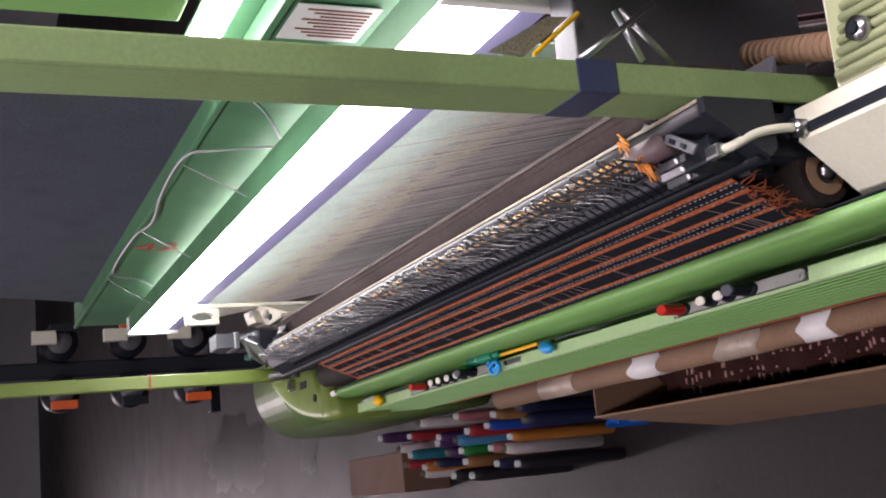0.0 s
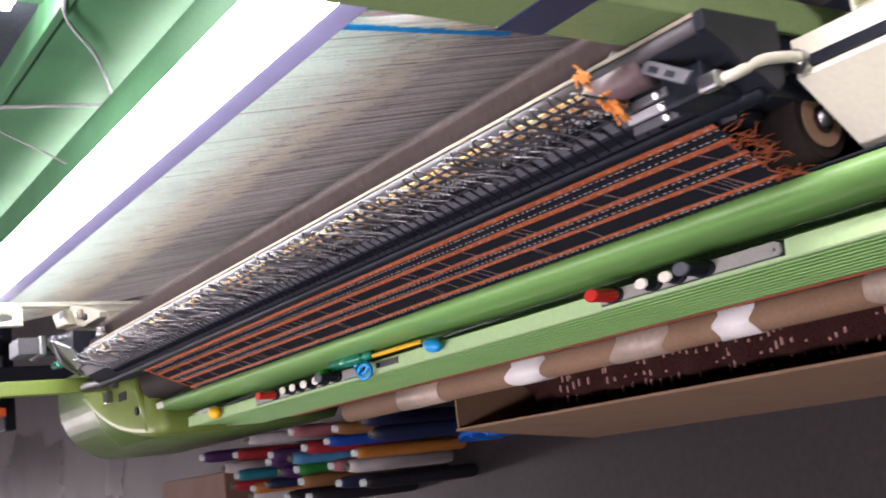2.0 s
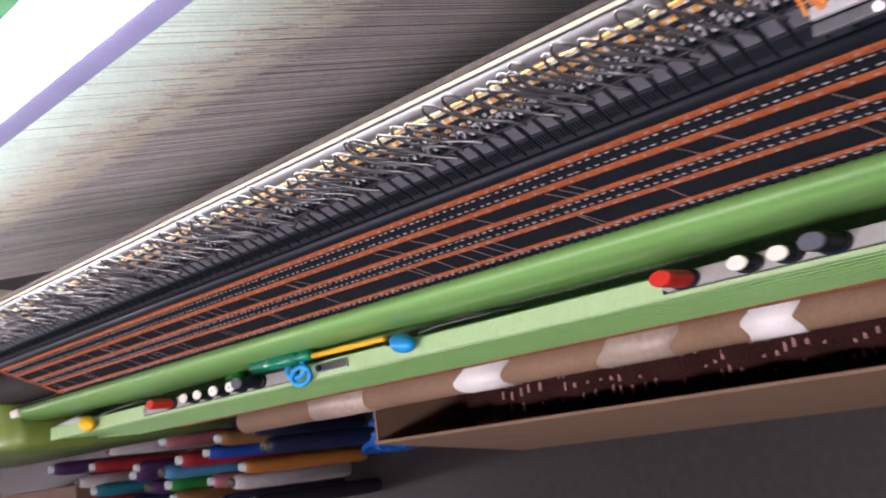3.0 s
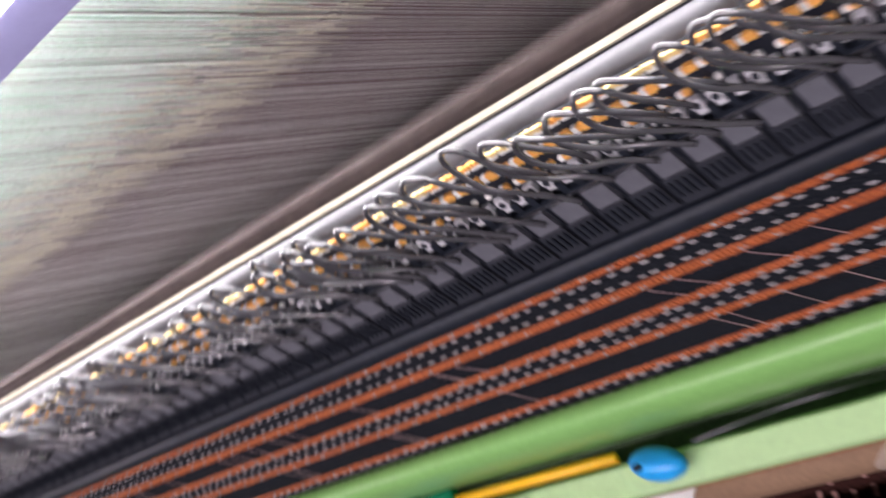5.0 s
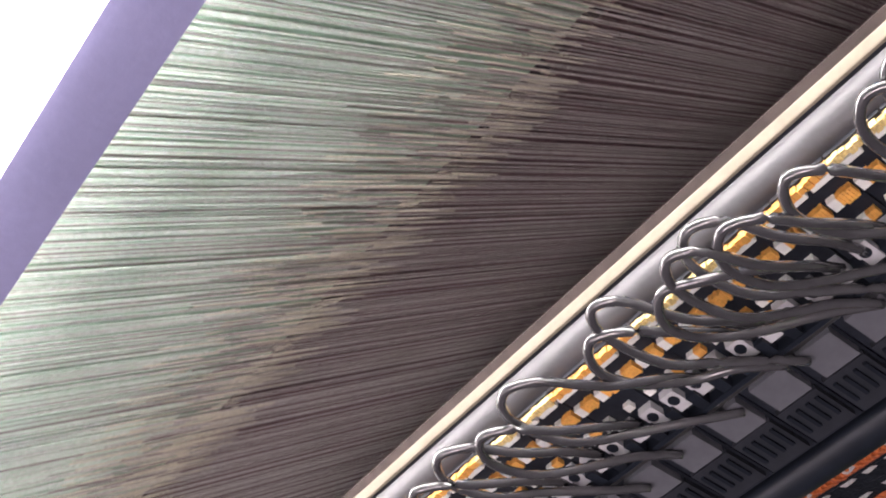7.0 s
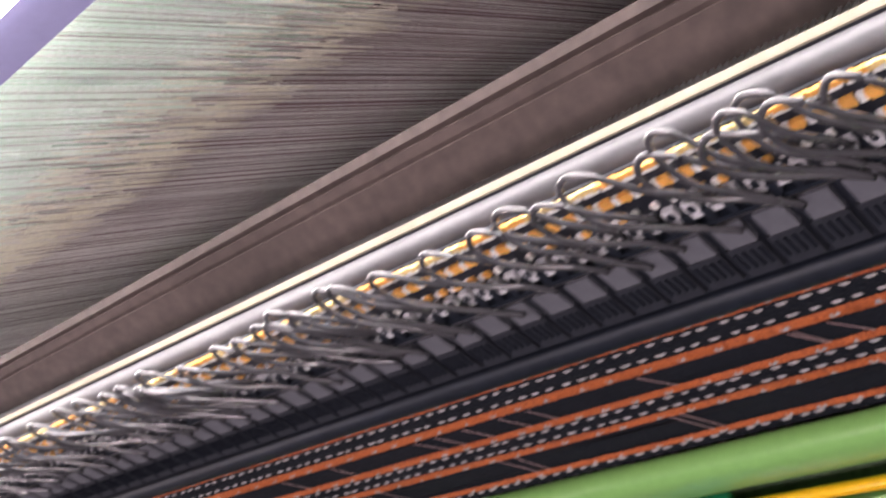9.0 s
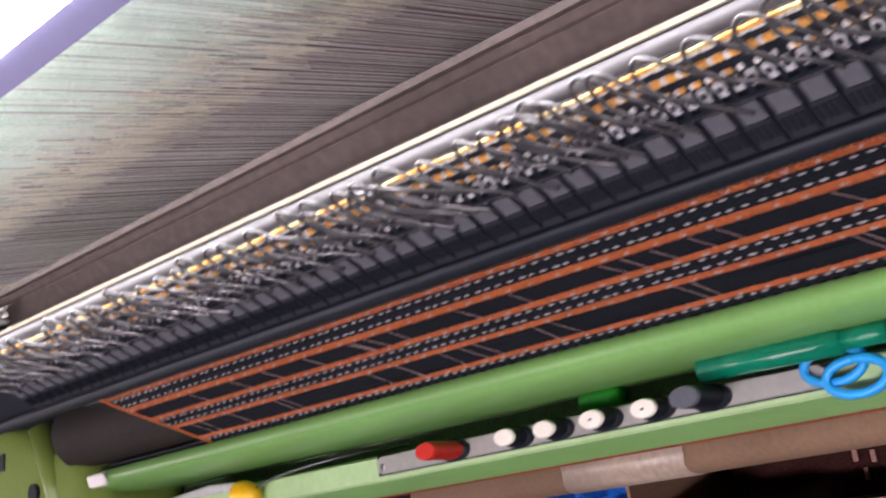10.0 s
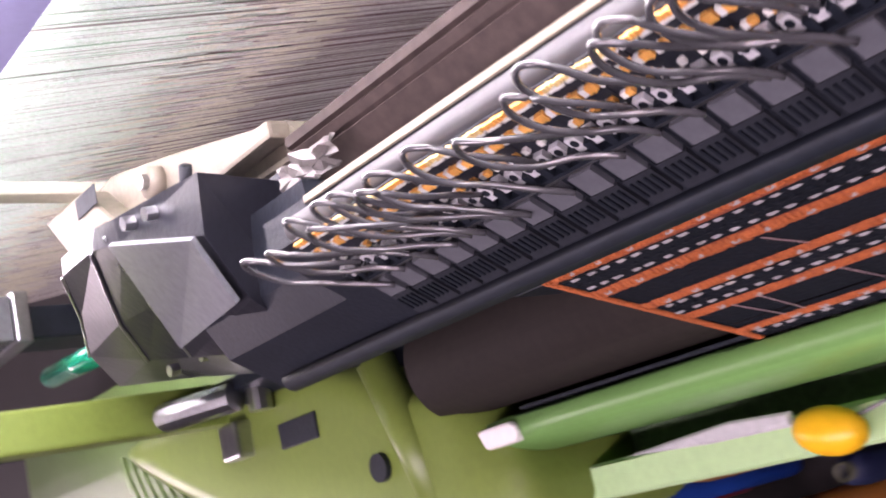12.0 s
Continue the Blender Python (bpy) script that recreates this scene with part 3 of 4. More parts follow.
part("upper_beam", bm_box(B(), 0.50, 0.58, -0.5, 2.85, 1.24, 1.42, 0.004), PANEL, machine, "flat green upper beam")
part("beam_lip", bm_box(B(), 0.492, 0.502, -0.5, 2.85, 1.412, 1.424, 0.002), PANEL, machine)
cable_a = tube_mesh("lamp_cable", [(0.492, 0.25, 1.43), (0.49, 0.391, 1.419), (0.486, 0.52, 1.34), (0.486, 0.66, 1.275), (0.486, 0.70, 1.262), (0.488, 0.72, 1.30), (0.488, 0.745, 1.38), (0.488, 0.79, 1.428), (0.489, 1.05, 1.425), (0.488, 1.30, 1.405), (0.489, 1.45, 1.424), (0.488, 1.87, 1.418), (0.488, 1.95, 1.34), (0.486, 2.11, 1.25)], 0.0028, PLATE)
ob = tagged(new("lamp_cable", cable_a), "grey cable clipped along the green beam", "cable")
for k, y in enumerate((0.86, 1.40, 1.98)):
    part("wire", bm_rod(B(), (0.497, y, 1.42), (0.404, y - 0.1, 1.319), 0.0016, 6), STEEL, lamp)


def writing(name, text, m, size, mat, parent, label):
    cu = bpy.data.curves.new(name, "FONT")
    cu.body, cu.size, cu.extrude = text, size, 0.0004
    tmp = new(name + "_curve", cu)
    dg = bpy.context.evaluated_depsgraph_get()
    me = bpy.data.meshes.new_from_object(tmp.evaluated_get(dg))
    bpy.data.objects.remove(tmp)
    me.materials.append(mat)
    ob = new(name, me)
    ob.matrix_world = m
    ob.parent = parent
    ob["label"] = label
    return ob


turn = Matrix(((0, 0, -1, 0), (0, -1, 0, 0), (-1, 0, 0, 0), (0, 0, 0, 1)))
writing("handwritten_number", "42", Matrix.Translation((0.498, 1.635, 1.40)) @ turn, 0.115, MARKER, machine, "red handwritten number 42")

card = tagged(new("printed_card"), "white printed table card stuck on the beam", "card")
part("sheet", bm_box(B(), 0.4935, 0.496, 0.10, 0.22, 1.28, 1.402, 0.001), WHITE, card)
for k in range(9):
    part("line_of_print", bm_box(B(), 0.4928, 0.4936, 0.112 + 0.011 * k, 0.1165 + 0.011 * k, 1.292, 1.385 - 0.012 * (k % 3)), MAROON, card)

# dark yarn sheet above the beam
upper = tagged(new("upper_yarn_sheet"), "dark blue-grey sheet of warp yarns above the beam", "yarn sheet")
DARKYARN = material("blue_yarn", (0.10, 0.115, 0.145), 0.6, spread=0.25, scale=30, bump=0.0)
part("dense_layer", bm_prism(B(), [(0.545, 1.42), (0.66, 2.6), (0.67, 2.6), (0.56, 1.42)], 0.50, 2.62), DARKYARN, upper)
bmv, bmf = [], []
for k in range(520):
    y = 0.51 + 2.10 * k / 520
    i = len(bmv)
    bmv += [(0.5445, y, 1.42), (0.5445, y + 0.0016, 1.42), (0.6585, y + 0.0016, 2.6), (0.6585, y, 2.6), (0.542, y + 0.0008, 1.42), (0.656, y + 0.0008, 2.6)]
    bmf += [(i, i + 4, i + 5, i + 3), (i + 4, i + 1, i + 2, i + 5)]
me = bpy.data.meshes.new("strands")
me.from_pydata(bmv, [], bmf)
me.materials.append(DARKYARN)
ob = new("strand_layer", me)
ob.parent = upper
tagged(ob, kind="stuff")

rear_lamp = tagged(new("rear_lamp"), "short glowing strip lamp behind the green beam", "lamp")
part("diffuser", bm_box(B(), 0.522, 0.538, -0.35, 0.485, 1.462, 1.505, 0.004), TUBE, rear_lamp, "glowing white diffuser")
part("bracket", bm_box(B(), 0.5385, 0.543, -0.35, 0.485, 1.421, 1.509, 0.001), PANEL, rear_lamp)
part("side_panel", bm_box(B(), 0.53, 0.56, -0.5, 0.27, 1.53, 1.95, 0.004), GREEN, machine, "flat bright green side panel")
part("post", bm_box(B(), 0.212, 0.246, -0.345, -0.272, 0.86, 2.5, 0.003), material("olive_paint", (0.20, 0.30, 0.125), 0.45, spread=0.08, stain=0.3), machine, "square green upright post")
part("tape_band", bm_box(B(), 0.2105, 0.2475, -0.3465, -0.2705, 1.215, 1.262, 0.002), material("navy_tape", (0.03, 0.04, 0.09), 0.4), machine, "dark tape wrapped round the post")

# ---- far end of the machine ----


def bm_dome(bm, outline, z0, z1):
    """A closed outline raised to z1, its upper rim drawn in and rounded."""
    cx, cy = sum(q[0] for q in outline) / len(outline), sum(q[1] for q in outline) / len(outline)
    levels = [(z0, 0.0), (z1 - 0.03, 0.0), (z1 - 0.016, 0.02), (z1 - 0.006, 0.07), (z1 - 0.001, 0.15), (z1, 0.3), (z1 + 0.001, 0.6)]
    rings = [[bm.verts.new((x + (cx - x) * k, y + (cy - y) * k, z)) for x, y in outline] for z, k in levels]
    n = len(outline)
    for a, b in zip(rings, rings[1:]):
        for i in range(n):
            bm.faces.new((a[i], a[(i + 1) % n], b[(i + 1) % n], b[i]))
    tip = bm.verts.new((cx, cy, z1 + 0.0015))
    for i in range(n):
        bm.faces.new((rings[-1][i], rings[-1][(i + 1) % n], tip))
    bmesh.ops.recalc_face_normals(bm, faces=bm.faces[:])
    return bm


def smooth_outline(points, steps=5):
    out = []
    n = len(points)
    for i in range(n):
        a, b, c, d = (Vector(points[(i + k) % n]) for k in (-1, 0, 1, 2))
        for k in range(steps):
            t = k / steps
            p = 0.5 * (2 * b + (c - a) * t + (2 * a - 5 * b + 4 * c - d) * t * t + (3 * b - a - 3 * c + d) * t ** 3)
            out.append((p.x, p.y))
    return out


boss = smooth_outline([(0.024, 1.41), (0.022, 1.52), (0.05, 1.69), (0.09, 1.82), (0.165, 1.985), (0.178, 1.90), (0.172, 1.70), (0.165, 1.58), (0.13, 1.50), (0.10, 1.43)])
part("end_boss", bm_dome(B(), boss, 0.82, 0.975), LIME, machine, "rounded lime-green cast end cover", True)
part("boss_slot", bm_box(B(), 0.116, 0.136, 1.60, 1.655, 0.974, 0.9775, 0.001), BLACK, machine)
part("boss_bolt", bm_rod(B(), (0.082, 1.53, 0.974), (0.082, 1.53, 0.980), 0.010, 20), BLACK, machine)
OLIVE = material("olive_green_paint", (0.115, 0.190, 0.053), 0.4, spread=0.06, stain=0.35)
part("boss_crest", bm_rod(B(), (0.034, 1.484, 0.962), (0.152, 1.512, 0.976), 0.014, 24), LIME, machine, "", True)
CASING = [(0.275, 0.875), (0.20, 0.875)] + [(0.20 - 0.17 * math.sin(radians(a)), 0.705 + 0.17 * math.cos(radians(a))) for a in range(8, 91, 8)] + [(0.03, 0.52), (0.06, 0.50), (0.275, 0.50)]
part("end_casing", bm_prism(B(), CASING, 1.47, 2.55), OLIVE, machine, "rounded green end casing", True)
part("casing_foot", bm_box(B(), 0.14, 0.27, 1.50, 2.45, 0.0, 0.499, 0.01), BLACK, machine)
part("casing_flange", bm_box(B(), 0.05, 0.30, 1.46, 1.52, 0.875, 0.94, 0.02), LIME, machine)
RIB = [(0.20 - 0.172 * math.sin(radians(a)), 0.705 + 0.172 * math.cos(radians(a))) for a in range(4, 60, 6)]
RIB = RIB + [(x + 0.012 * (0.20 - x) / 0.172 - 0.012 * 2 * (0.20 - x) / 0.172, z + 0.008) for x, z in RIB[::-1]]
for k in range(22):
    y = 1.72 + 0.022 * k
    part("grille_rib", bm_prism(B(), RIB, y, y + 0.012), OLIVE, machine)
part("upright", bm_box(B(), 0.153, 0.187, 1.735, 1.765, 0.94, 2.6, 0.003), LIME, machine, "slim lime-green upright post")
part("upright_tie", bm_box(B(), 0.150, 0.190, 1.732, 1.768, 1.352, 1.357, 0.001), MAROON, machine)
bmx = B()
bm_rod(bmx, (0.165, 1.67, 1.0), (0.165, 1.74, 1.03), 0.012, 12)
bm_rod(bmx, (0.150, 1.66, 0.985), (0.185, 1.66, 0.985), 0.010, 12)
bm_box(bmx, 0.120, 0.15, 1.70, 1.73, 0.972, 0.99, 0.003)
part("joint", bmx, STEEL, machine, "steel joint under the housing")
part("cap_plug", bm_outline(B(), [(0.0805 + 0.007 * math.cos(radians(a)), 1.42 + (0.014 if math.sin(radians(a)) > 0 else -0.014) + 0.008 * math.sin(radians(a))) for a in range(0, 360, 30)], 0.955, 0.9675, 0.002, 2), WHITE, machine, "white plastic end plug")

# black housing at the far end of the guide bar


def bm_hull(sections):
    """Slanted outlines, joined one to the next into a folded sheet-metal body."""
    bm = B()
    rings = [[bm.verts.new(p) for p in outline] for outline in sections]
    n = len(rings[0])
    for a, b in zip(rings, rings[1:]):
        for i in range(n):
            bm.faces.new((a[i], a[(i + 1) % n], b[(i + 1) % n], b[i]))
    bm.faces.new(rings[0][::-1])
    bm.faces.new(rings[-1])
    bmesh.ops.recalc_face_normals(bm, faces=bm.faces[:])
    return bm


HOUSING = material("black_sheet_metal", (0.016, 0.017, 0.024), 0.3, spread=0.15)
# Grey for the housing's ramp: the light on its slope is painted in.
LIT_METAL = material("lit_sheet_metal", (0.20, 0.21, 0.235), 0.32, metal=0.2, spread=0.12)
R0 = [(0.245, 1.395, 1.146), (0.211, 1.400, 1.146), (0.179, 1.4165, 1.116), (0.152, 1.440, 1.062), (0.144, 1.455, 1.035), (0.245, 1.42, 1.035)]
R1 = [(0.252, 1.490, 1.154), (0.237, 1.492, 1.152), (0.207, 1.528, 1.120), (0.179, 1.565, 1.082), (0.166, 1.580, 1.035), (0.252, 1.52, 1.035)]
R2 = [(0.256, 1.520, 1.154), (0.245, 1.530, 1.153), (0.212, 1.588, 1.117), (0.192, 1.627, 1.084), (0.180, 1.650, 1.035), (0.256, 1.56, 1.035)]
R3 = [(0.262, 1.600, 1.146), (0.252, 1.607, 1.144), (0.235, 1.662, 1.114), (0.219, 1.722, 1.088), (0.206, 1.800, 1.035), (0.262, 1.70, 1.035)]
part("shoulder", bm_prism(B(), [(0.150, 1.045), (0.139, 1.062), (0.160, 1.096), (0.180, 1.108), (0.225, 1.110), (0.225, 1.045)], 1.353, 1.49), MODULE, bar, "smooth dark shoulder")
housing = part("end_housing", bm_hull([R0, R1, R2, R3]), HOUSING, bar, "angular black folded end housing")


def plate_on(name, quad, mat, thick=0.0016):
    """A thin sheet lying on the four given corners."""
    q = [Vector(p) for p in quad]
    n = (q[1] - q[0]).cross(q[2] - q[0]).normalized()
    n = n if n.z > 0 else -n
    bm = B()
    a, b = [bm.verts.new(p + n * 0.0006) for p in q], [bm.verts.new(p + n * thick) for p in q]
    for i in range(4):
        bm.faces.new((a[i], a[(i + 1) % 4], b[(i + 1) % 4], b[i]))
    bm.faces.new(a[::-1])
    bm.faces.new(b)
    bmesh.ops.recalc_face_normals(bm, faces=bm.faces[:])
    return part(name, bm, mat, housing)


plate_on("ramp_plate", [(0.212, 1.402, 1.150), (0.180, 1.4185, 1.121), (0.184, 1.545, 1.096), (0.238, 1.490, 1.157)], LIT_METAL, 0.004)["label"] = "folded ramp of the black housing, greyed as lit"


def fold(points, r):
    """A thin steel rod that draws the bright highlight along a worn fold."""
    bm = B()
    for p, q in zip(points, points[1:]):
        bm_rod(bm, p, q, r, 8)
    return part("fold_highlight", bm, STEEL, housing)


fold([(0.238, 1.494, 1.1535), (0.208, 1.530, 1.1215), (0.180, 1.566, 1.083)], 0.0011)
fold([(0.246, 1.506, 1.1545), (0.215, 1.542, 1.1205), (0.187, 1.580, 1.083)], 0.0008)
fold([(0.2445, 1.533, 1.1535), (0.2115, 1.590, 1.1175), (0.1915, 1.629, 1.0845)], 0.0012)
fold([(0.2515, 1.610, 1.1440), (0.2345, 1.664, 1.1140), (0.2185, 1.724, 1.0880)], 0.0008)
for x, y, z in ((0.243, 1.470, 1.155), (0.240, 1.445, 1.153), (0.178, 1.595, 1.083), (0.1795, 1.56, 1.076)):
    part("screw", bm_rod(B(), (x, y, z - 0.004), (x - 0.001, y, z + 0.003), 0.0042, 10), STEEL, housing)
fins = tagged(new("finned_connector"), "row of white and steel connector fins", "connector")
for k in range(8):
    part("fin", bm_box(B(), 0.265, 0.305, 1.85 + 0.012 * k, 1.856 + 0.012 * k, 1.10, 1.15, 0.001), PLATE2, fins)
part("base", bm_box(B(), 0.262, 0.308, 1.845, 1.95, 1.085, 1.0995, 0.002), STEEL, fins)
part("foot", bm_box(B(), 0.270, 0.300, 1.87, 1.93, 0.874, 1.086, 0.003), BLACK, fins)
tagged(part("green_rod", bm_rod(B(), (0.222, 1.715, 1.075), (0.245, 1.93, 1.045), 0.010, 14), TEAL, None, "", True), "dark green plastic rod behind the housing", "rod")

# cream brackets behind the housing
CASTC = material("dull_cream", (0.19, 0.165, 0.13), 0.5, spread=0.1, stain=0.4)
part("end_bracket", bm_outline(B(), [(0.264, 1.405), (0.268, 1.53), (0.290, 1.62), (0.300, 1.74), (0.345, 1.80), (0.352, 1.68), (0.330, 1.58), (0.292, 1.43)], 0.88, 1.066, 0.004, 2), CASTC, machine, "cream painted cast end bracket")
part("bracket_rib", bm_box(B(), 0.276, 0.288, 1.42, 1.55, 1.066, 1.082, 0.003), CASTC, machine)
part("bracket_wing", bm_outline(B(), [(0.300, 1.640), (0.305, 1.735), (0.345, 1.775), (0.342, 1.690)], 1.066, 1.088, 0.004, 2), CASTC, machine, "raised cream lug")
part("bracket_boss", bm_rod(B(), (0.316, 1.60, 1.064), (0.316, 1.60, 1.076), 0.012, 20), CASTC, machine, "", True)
part("bracket_bolt", bm_rod(B(), (0.316, 1.60, 1.076), (0.316, 1.60, 1.081), 0.006, 6), STEEL, machine)
part("bracket_pin", bm_rod(B(), (0.283, 1.555, 1.072), (0.303, 1.535, 1.078), 0.0045, 12), MODULE, machine, "dark pin on the bracket", True)
part("bracket_slot", bm_box(B(), 0.322, 0.338, 1.66, 1.70, 1.0885, 1.0895, 0.0003), BLACK, machine)
bmx = bm_prism(B(), [(0.246, 1.052), (0.246, 1.085), (0.252, 1.085), (0.252, 1.052)], 1.37, 1.47)
part("dark_angle", bmx, MODULE, machine)
FRAMEC = material("cream_casting", (0.50, 0.49, 0.40), 0.5, spread=0.08, stain=0.3)
part("frame_bar", bm_box(B(), 0.362, 0.374, 1.75, 1.775, 0.86, 1.25, 0.004), FRAMEC, machine, "cream end frame bar")
part("frame_foot", bm_box(B(), 0.318, 0.3615, 1.75, 1.775, 0.874, 0.92, 0.006), FRAMEC, machine)
bmx = B()
for k in range(24):
    a0, a1 = radians(15 * k), radians(15 * k + 15)
    rim = []
    for a in (a0, a1):
        c, d = math.cos(a), math.sin(a)
        m = max(abs(c), abs(d))
        rim.append(((0.340 + 0.012 * c, 1.205 + 0.030 * d), (0.340 + 0.0215 * c / m, 1.205 + 0.045 * d / m)))
    vs = [bmx.verts.new((q[0], y, q[1])) for y in (1.75, 1.775) for q in (rim[0][0], rim[0][1], rim[1][1], rim[1][0])]
    for f in ((0, 1, 2, 3), (7, 6, 5, 4), (0, 3, 7, 4), (1, 5, 6, 2)):
        bmx.faces.new([vs[i] for i in f])
bmesh.ops.remove_doubles(bmx, verts=bmx.verts[:], dist=0.0001)
part("eyelet_plate", bmx, FRAMEC, machine, "cream plate with an oval hole")
bmx = B()
scrap = [[bmx.verts.new((0.226 + 0.018 * i / 7 + 0.005 * noise.noise((i * 0.9, j * 0.8, 1)), 1.335 + 0.055 * j / 9 + 0.006 * noise.noise((i * 0.8, j * 0.9, 5)), 1.100 + 0.010 * noise.noise((i * 0.7, j * 0.6, 9)))) for j in range(10)] for i in range(8)]
for a, b in zip(scrap, scrap[1:]):
    for k in range(9):
        bmx.faces.new((a[k], a[k + 1], b[k + 1], b[k]))
bmesh.ops.solidify(bmx, geom=bmx.faces[:], thickness=0.0006)
tagged(part("plastic_scrap", bmx, material("cloudy_film", (0.40, 0.38, 0.37), 0.2, spread=0.1, scale=40, bump=0.4), None), "crumpled cloudy plastic scrap caught behind the bar", "plastic scrap")

# ---- near end of the machine ----
part("near_casing", bm_box(B(), 0.10, 0.40, -1.05, -0.60, 0.0, 0.90, 0.04), GREEN, machine)
cream = [(0.100, 0.915), (0.164, 0.997), (0.200, 0.997), (0.200, 0.87), (0.092, 0.86)]
part("near_cover", bm_prism(B(), cream, -0.70, -0.352), CREAM, machine, "cream painted near end cover")
part("cover_top", bm_box(B(), 0.2005, 0.33, -0.70, -0.412, 0.87, 0.990, 0.004), CREAM, machine)
VENT = material("pale_lime", (0.40, 0.45, 0.26), 0.42, spread=0.05, stain=0.2)
for k in range(11):
    t = k / 10
    part("vent_rib", bm_rod(B(), (0.212 + 0.115 * t, -0.80, 0.999 - 0.006 * t), (0.212 + 0.115 * t, -0.425 - 0.03 * t, 0.999 - 0.006 * t), 0.0048, 10), VENT, machine, "", True)
part("vent_back", bm_prism(B(), [(0.206, 0.9955), (0.333, 0.9925), (0.333, 0.9905), (0.206, 0.9905)], -0.80, -0.42), VENT, machine)
part("vent_boss", bm_rod(B(), (0.245, -0.47, 0.995), (0.245, -0.47, 1.012), 0.013, 22), STEEL, machine, "", True)
part("boss_screw", bm_rod(B(), (0.245, -0.47, 1.012), (0.245, -0.47, 1.016), 0.007, 6), BLACK, machine)
SA, SE = Vector((0.302, -0.262, 0.967)), Vector((0.251, -0.42, 0.974))
part("tan_shaft", bm_rod(B(), SA, SE, 0.015, 24), CARD, machine, "tan wound shaft", True)
for k in range(14):
    a = SA.lerp(SE, 0.04 + 0.068 * k)
    part("shaft_turn", bm_rod(B(), a, a + (SE - SA).normalized() * 0.005, 0.0163, 24), CARD, machine, "", True)
ob = new("lever_arm", tube_mesh("lever_arm", [(0.147, -0.362, 1.118), (0.150, -0.374, 1.105), (0.162, -0.380, 1.078), (0.1667, -0.384, 1.052), (0.168, -0.386, 1.034)], 0.0050, CREAM, 10))
ob.parent = machine
ob["label"] = "cream bent lever arm"
part("arm_ball", bm_rod(B(), (0.176, -0.362, 0.997), (0.176, -0.362, 1.012), 0.0105, 18), STEEL, machine, "", True)
part("arm_foot", bm_box(B(), 0.140, 0.155, -0.370, -0.348, 1.112, 1.1225, 0.003), STEEL, machine)
part("bearing_block", bm_box(B(), 0.150, 0.235, -0.340, -0.300, 0.88, 1.039, 0.006), BLACK, machine, "black bearing block")
# Added plate that fills in the dark background behind the near end.
part("dark_backdrop", bm_box(B(), 0.26, 0.46, -0.24, -0.19, 0.86, 1.19, 0.004), material("backdrop_grey", (0.075, 0.075, 0.085), 0.5), machine)
for a, b in (((0.336, -0.30, 1.123), (0.262, -0.31, 1.232)), ((0.325, -0.30, 1.175), (0.264, -0.31, 1.155)), ((0.327, -0.30, 1.17), (0.264, -0.305, 1.11))):
    part("stay_rod", bm_rod(B(), a, b, 0.0042, 12), STEEL, machine, "bright steel stay rod", True)
part("warning_strip", bm_rod(B(), (0.343, -0.25, 1.19), (0.287, -0.255, 1.257), 0.0028, 8), YELLOW, machine, "thin yellow strip")
part("card_board", bm_prism(B(), [(0.29, 1.262), (0.293, 1.305), (0.338, 1.228), (0.34, 1.20)], -0.245, -0.240), material("woven_board", (0.20, 0.19, 0.14), 0.8, spread=0.4, scale=60), machine)
part("roller_axle", bm_rod(B(), (0.135, -0.344, 0.955), (0.135, -0.3355, 0.955), 0.008, 20), STEEL, machine, "", True)
for k, rad in enumerate((0.035, 0.026, 0.013)):
    part("roller_ring", bm_rod(B(), (0.135, -0.3365 - 0.002 * k, 0.955), (0.135, -0.3352 - 0.002 * k, 0.955), rad, 32), (ROLL, CARD, ROLL)[k], machine)
part("machine_bed", bm_box(B(), 0.165, 0.29, YN - 0.25, 1.44, 0.30, 0.84, 0.01), BLACK, machine)
for y in (-0.5, 1.30):
    part("leg", bm_box(B(), 0.18, 0.34, y, y + 0.12, 0.0, 0.299, 0.01), GREEN, machine)

# ---- on the rail ----


def button_plate(y0, y1, buttons, label):
    """A steel plate on the rail with upright push buttons."""
    plate = tagged(new("button_panel"), label, "button panel")
    part("plate", bm_outline(B(), [(0.034, y0 + 0.006), (0.037, y0), (0.046, y0), (0.049, y0 + 0.006), (0.049, y1 - 0.006), (0.046, y1), (0.037, y1), (0.034, y1 - 0.006)], 0.9095, 0.9125, 0.0008, 1), PLATE3, plate)
    part("gasket", bm_box(B(), 0.0328, 0.0502, y0 - 0.0015, y1 + 0.0015, 0.9075, 0.9094, 0.0004), BLACK, plate)
    for y in (y0 + 0.008, y1 - 0.008):
        part("screw", bm_rod(B(), (0.040, y, 0.9126), (0.040, y, 0.914), 0.0026, 10), STEEL, plate)
    for y, cap, r, h, dot in buttons:
        def oval(bm):
            """Buttons are longer along the rail than across it."""
            for v in bm.verts:
                v.co.x = 0.0415 + (v.co.x - 0.0415) * 0.62
            return bm
        part("collar", oval(bm_rod(B(), (0.0415, y, 0.9126), (0.0415, y, 0.918), r + 0.0028, 24)), BLACK, plate, "", True)
        part("button_body", oval(bm_rod(B(), (0.0415, y, 0.918), (0.0415, y, 0.918 + h), r, 24, r * 0.97)), cap if cap is RED else BLACK, plate)
        part("button_cap", oval(bm_rod(B(), (0.0415, y, 0.918 + h), (0.0415, y, 0.9205 + h), r * 0.97, 24, r * 0.88)), cap, plate)
        if dot:
            part("mark", bm_box(B(), 0.0405, 0.0420, y - 0.0012, y + 0.0012, 0.9206 + h, 0.9212 + h), BLACK, plate)


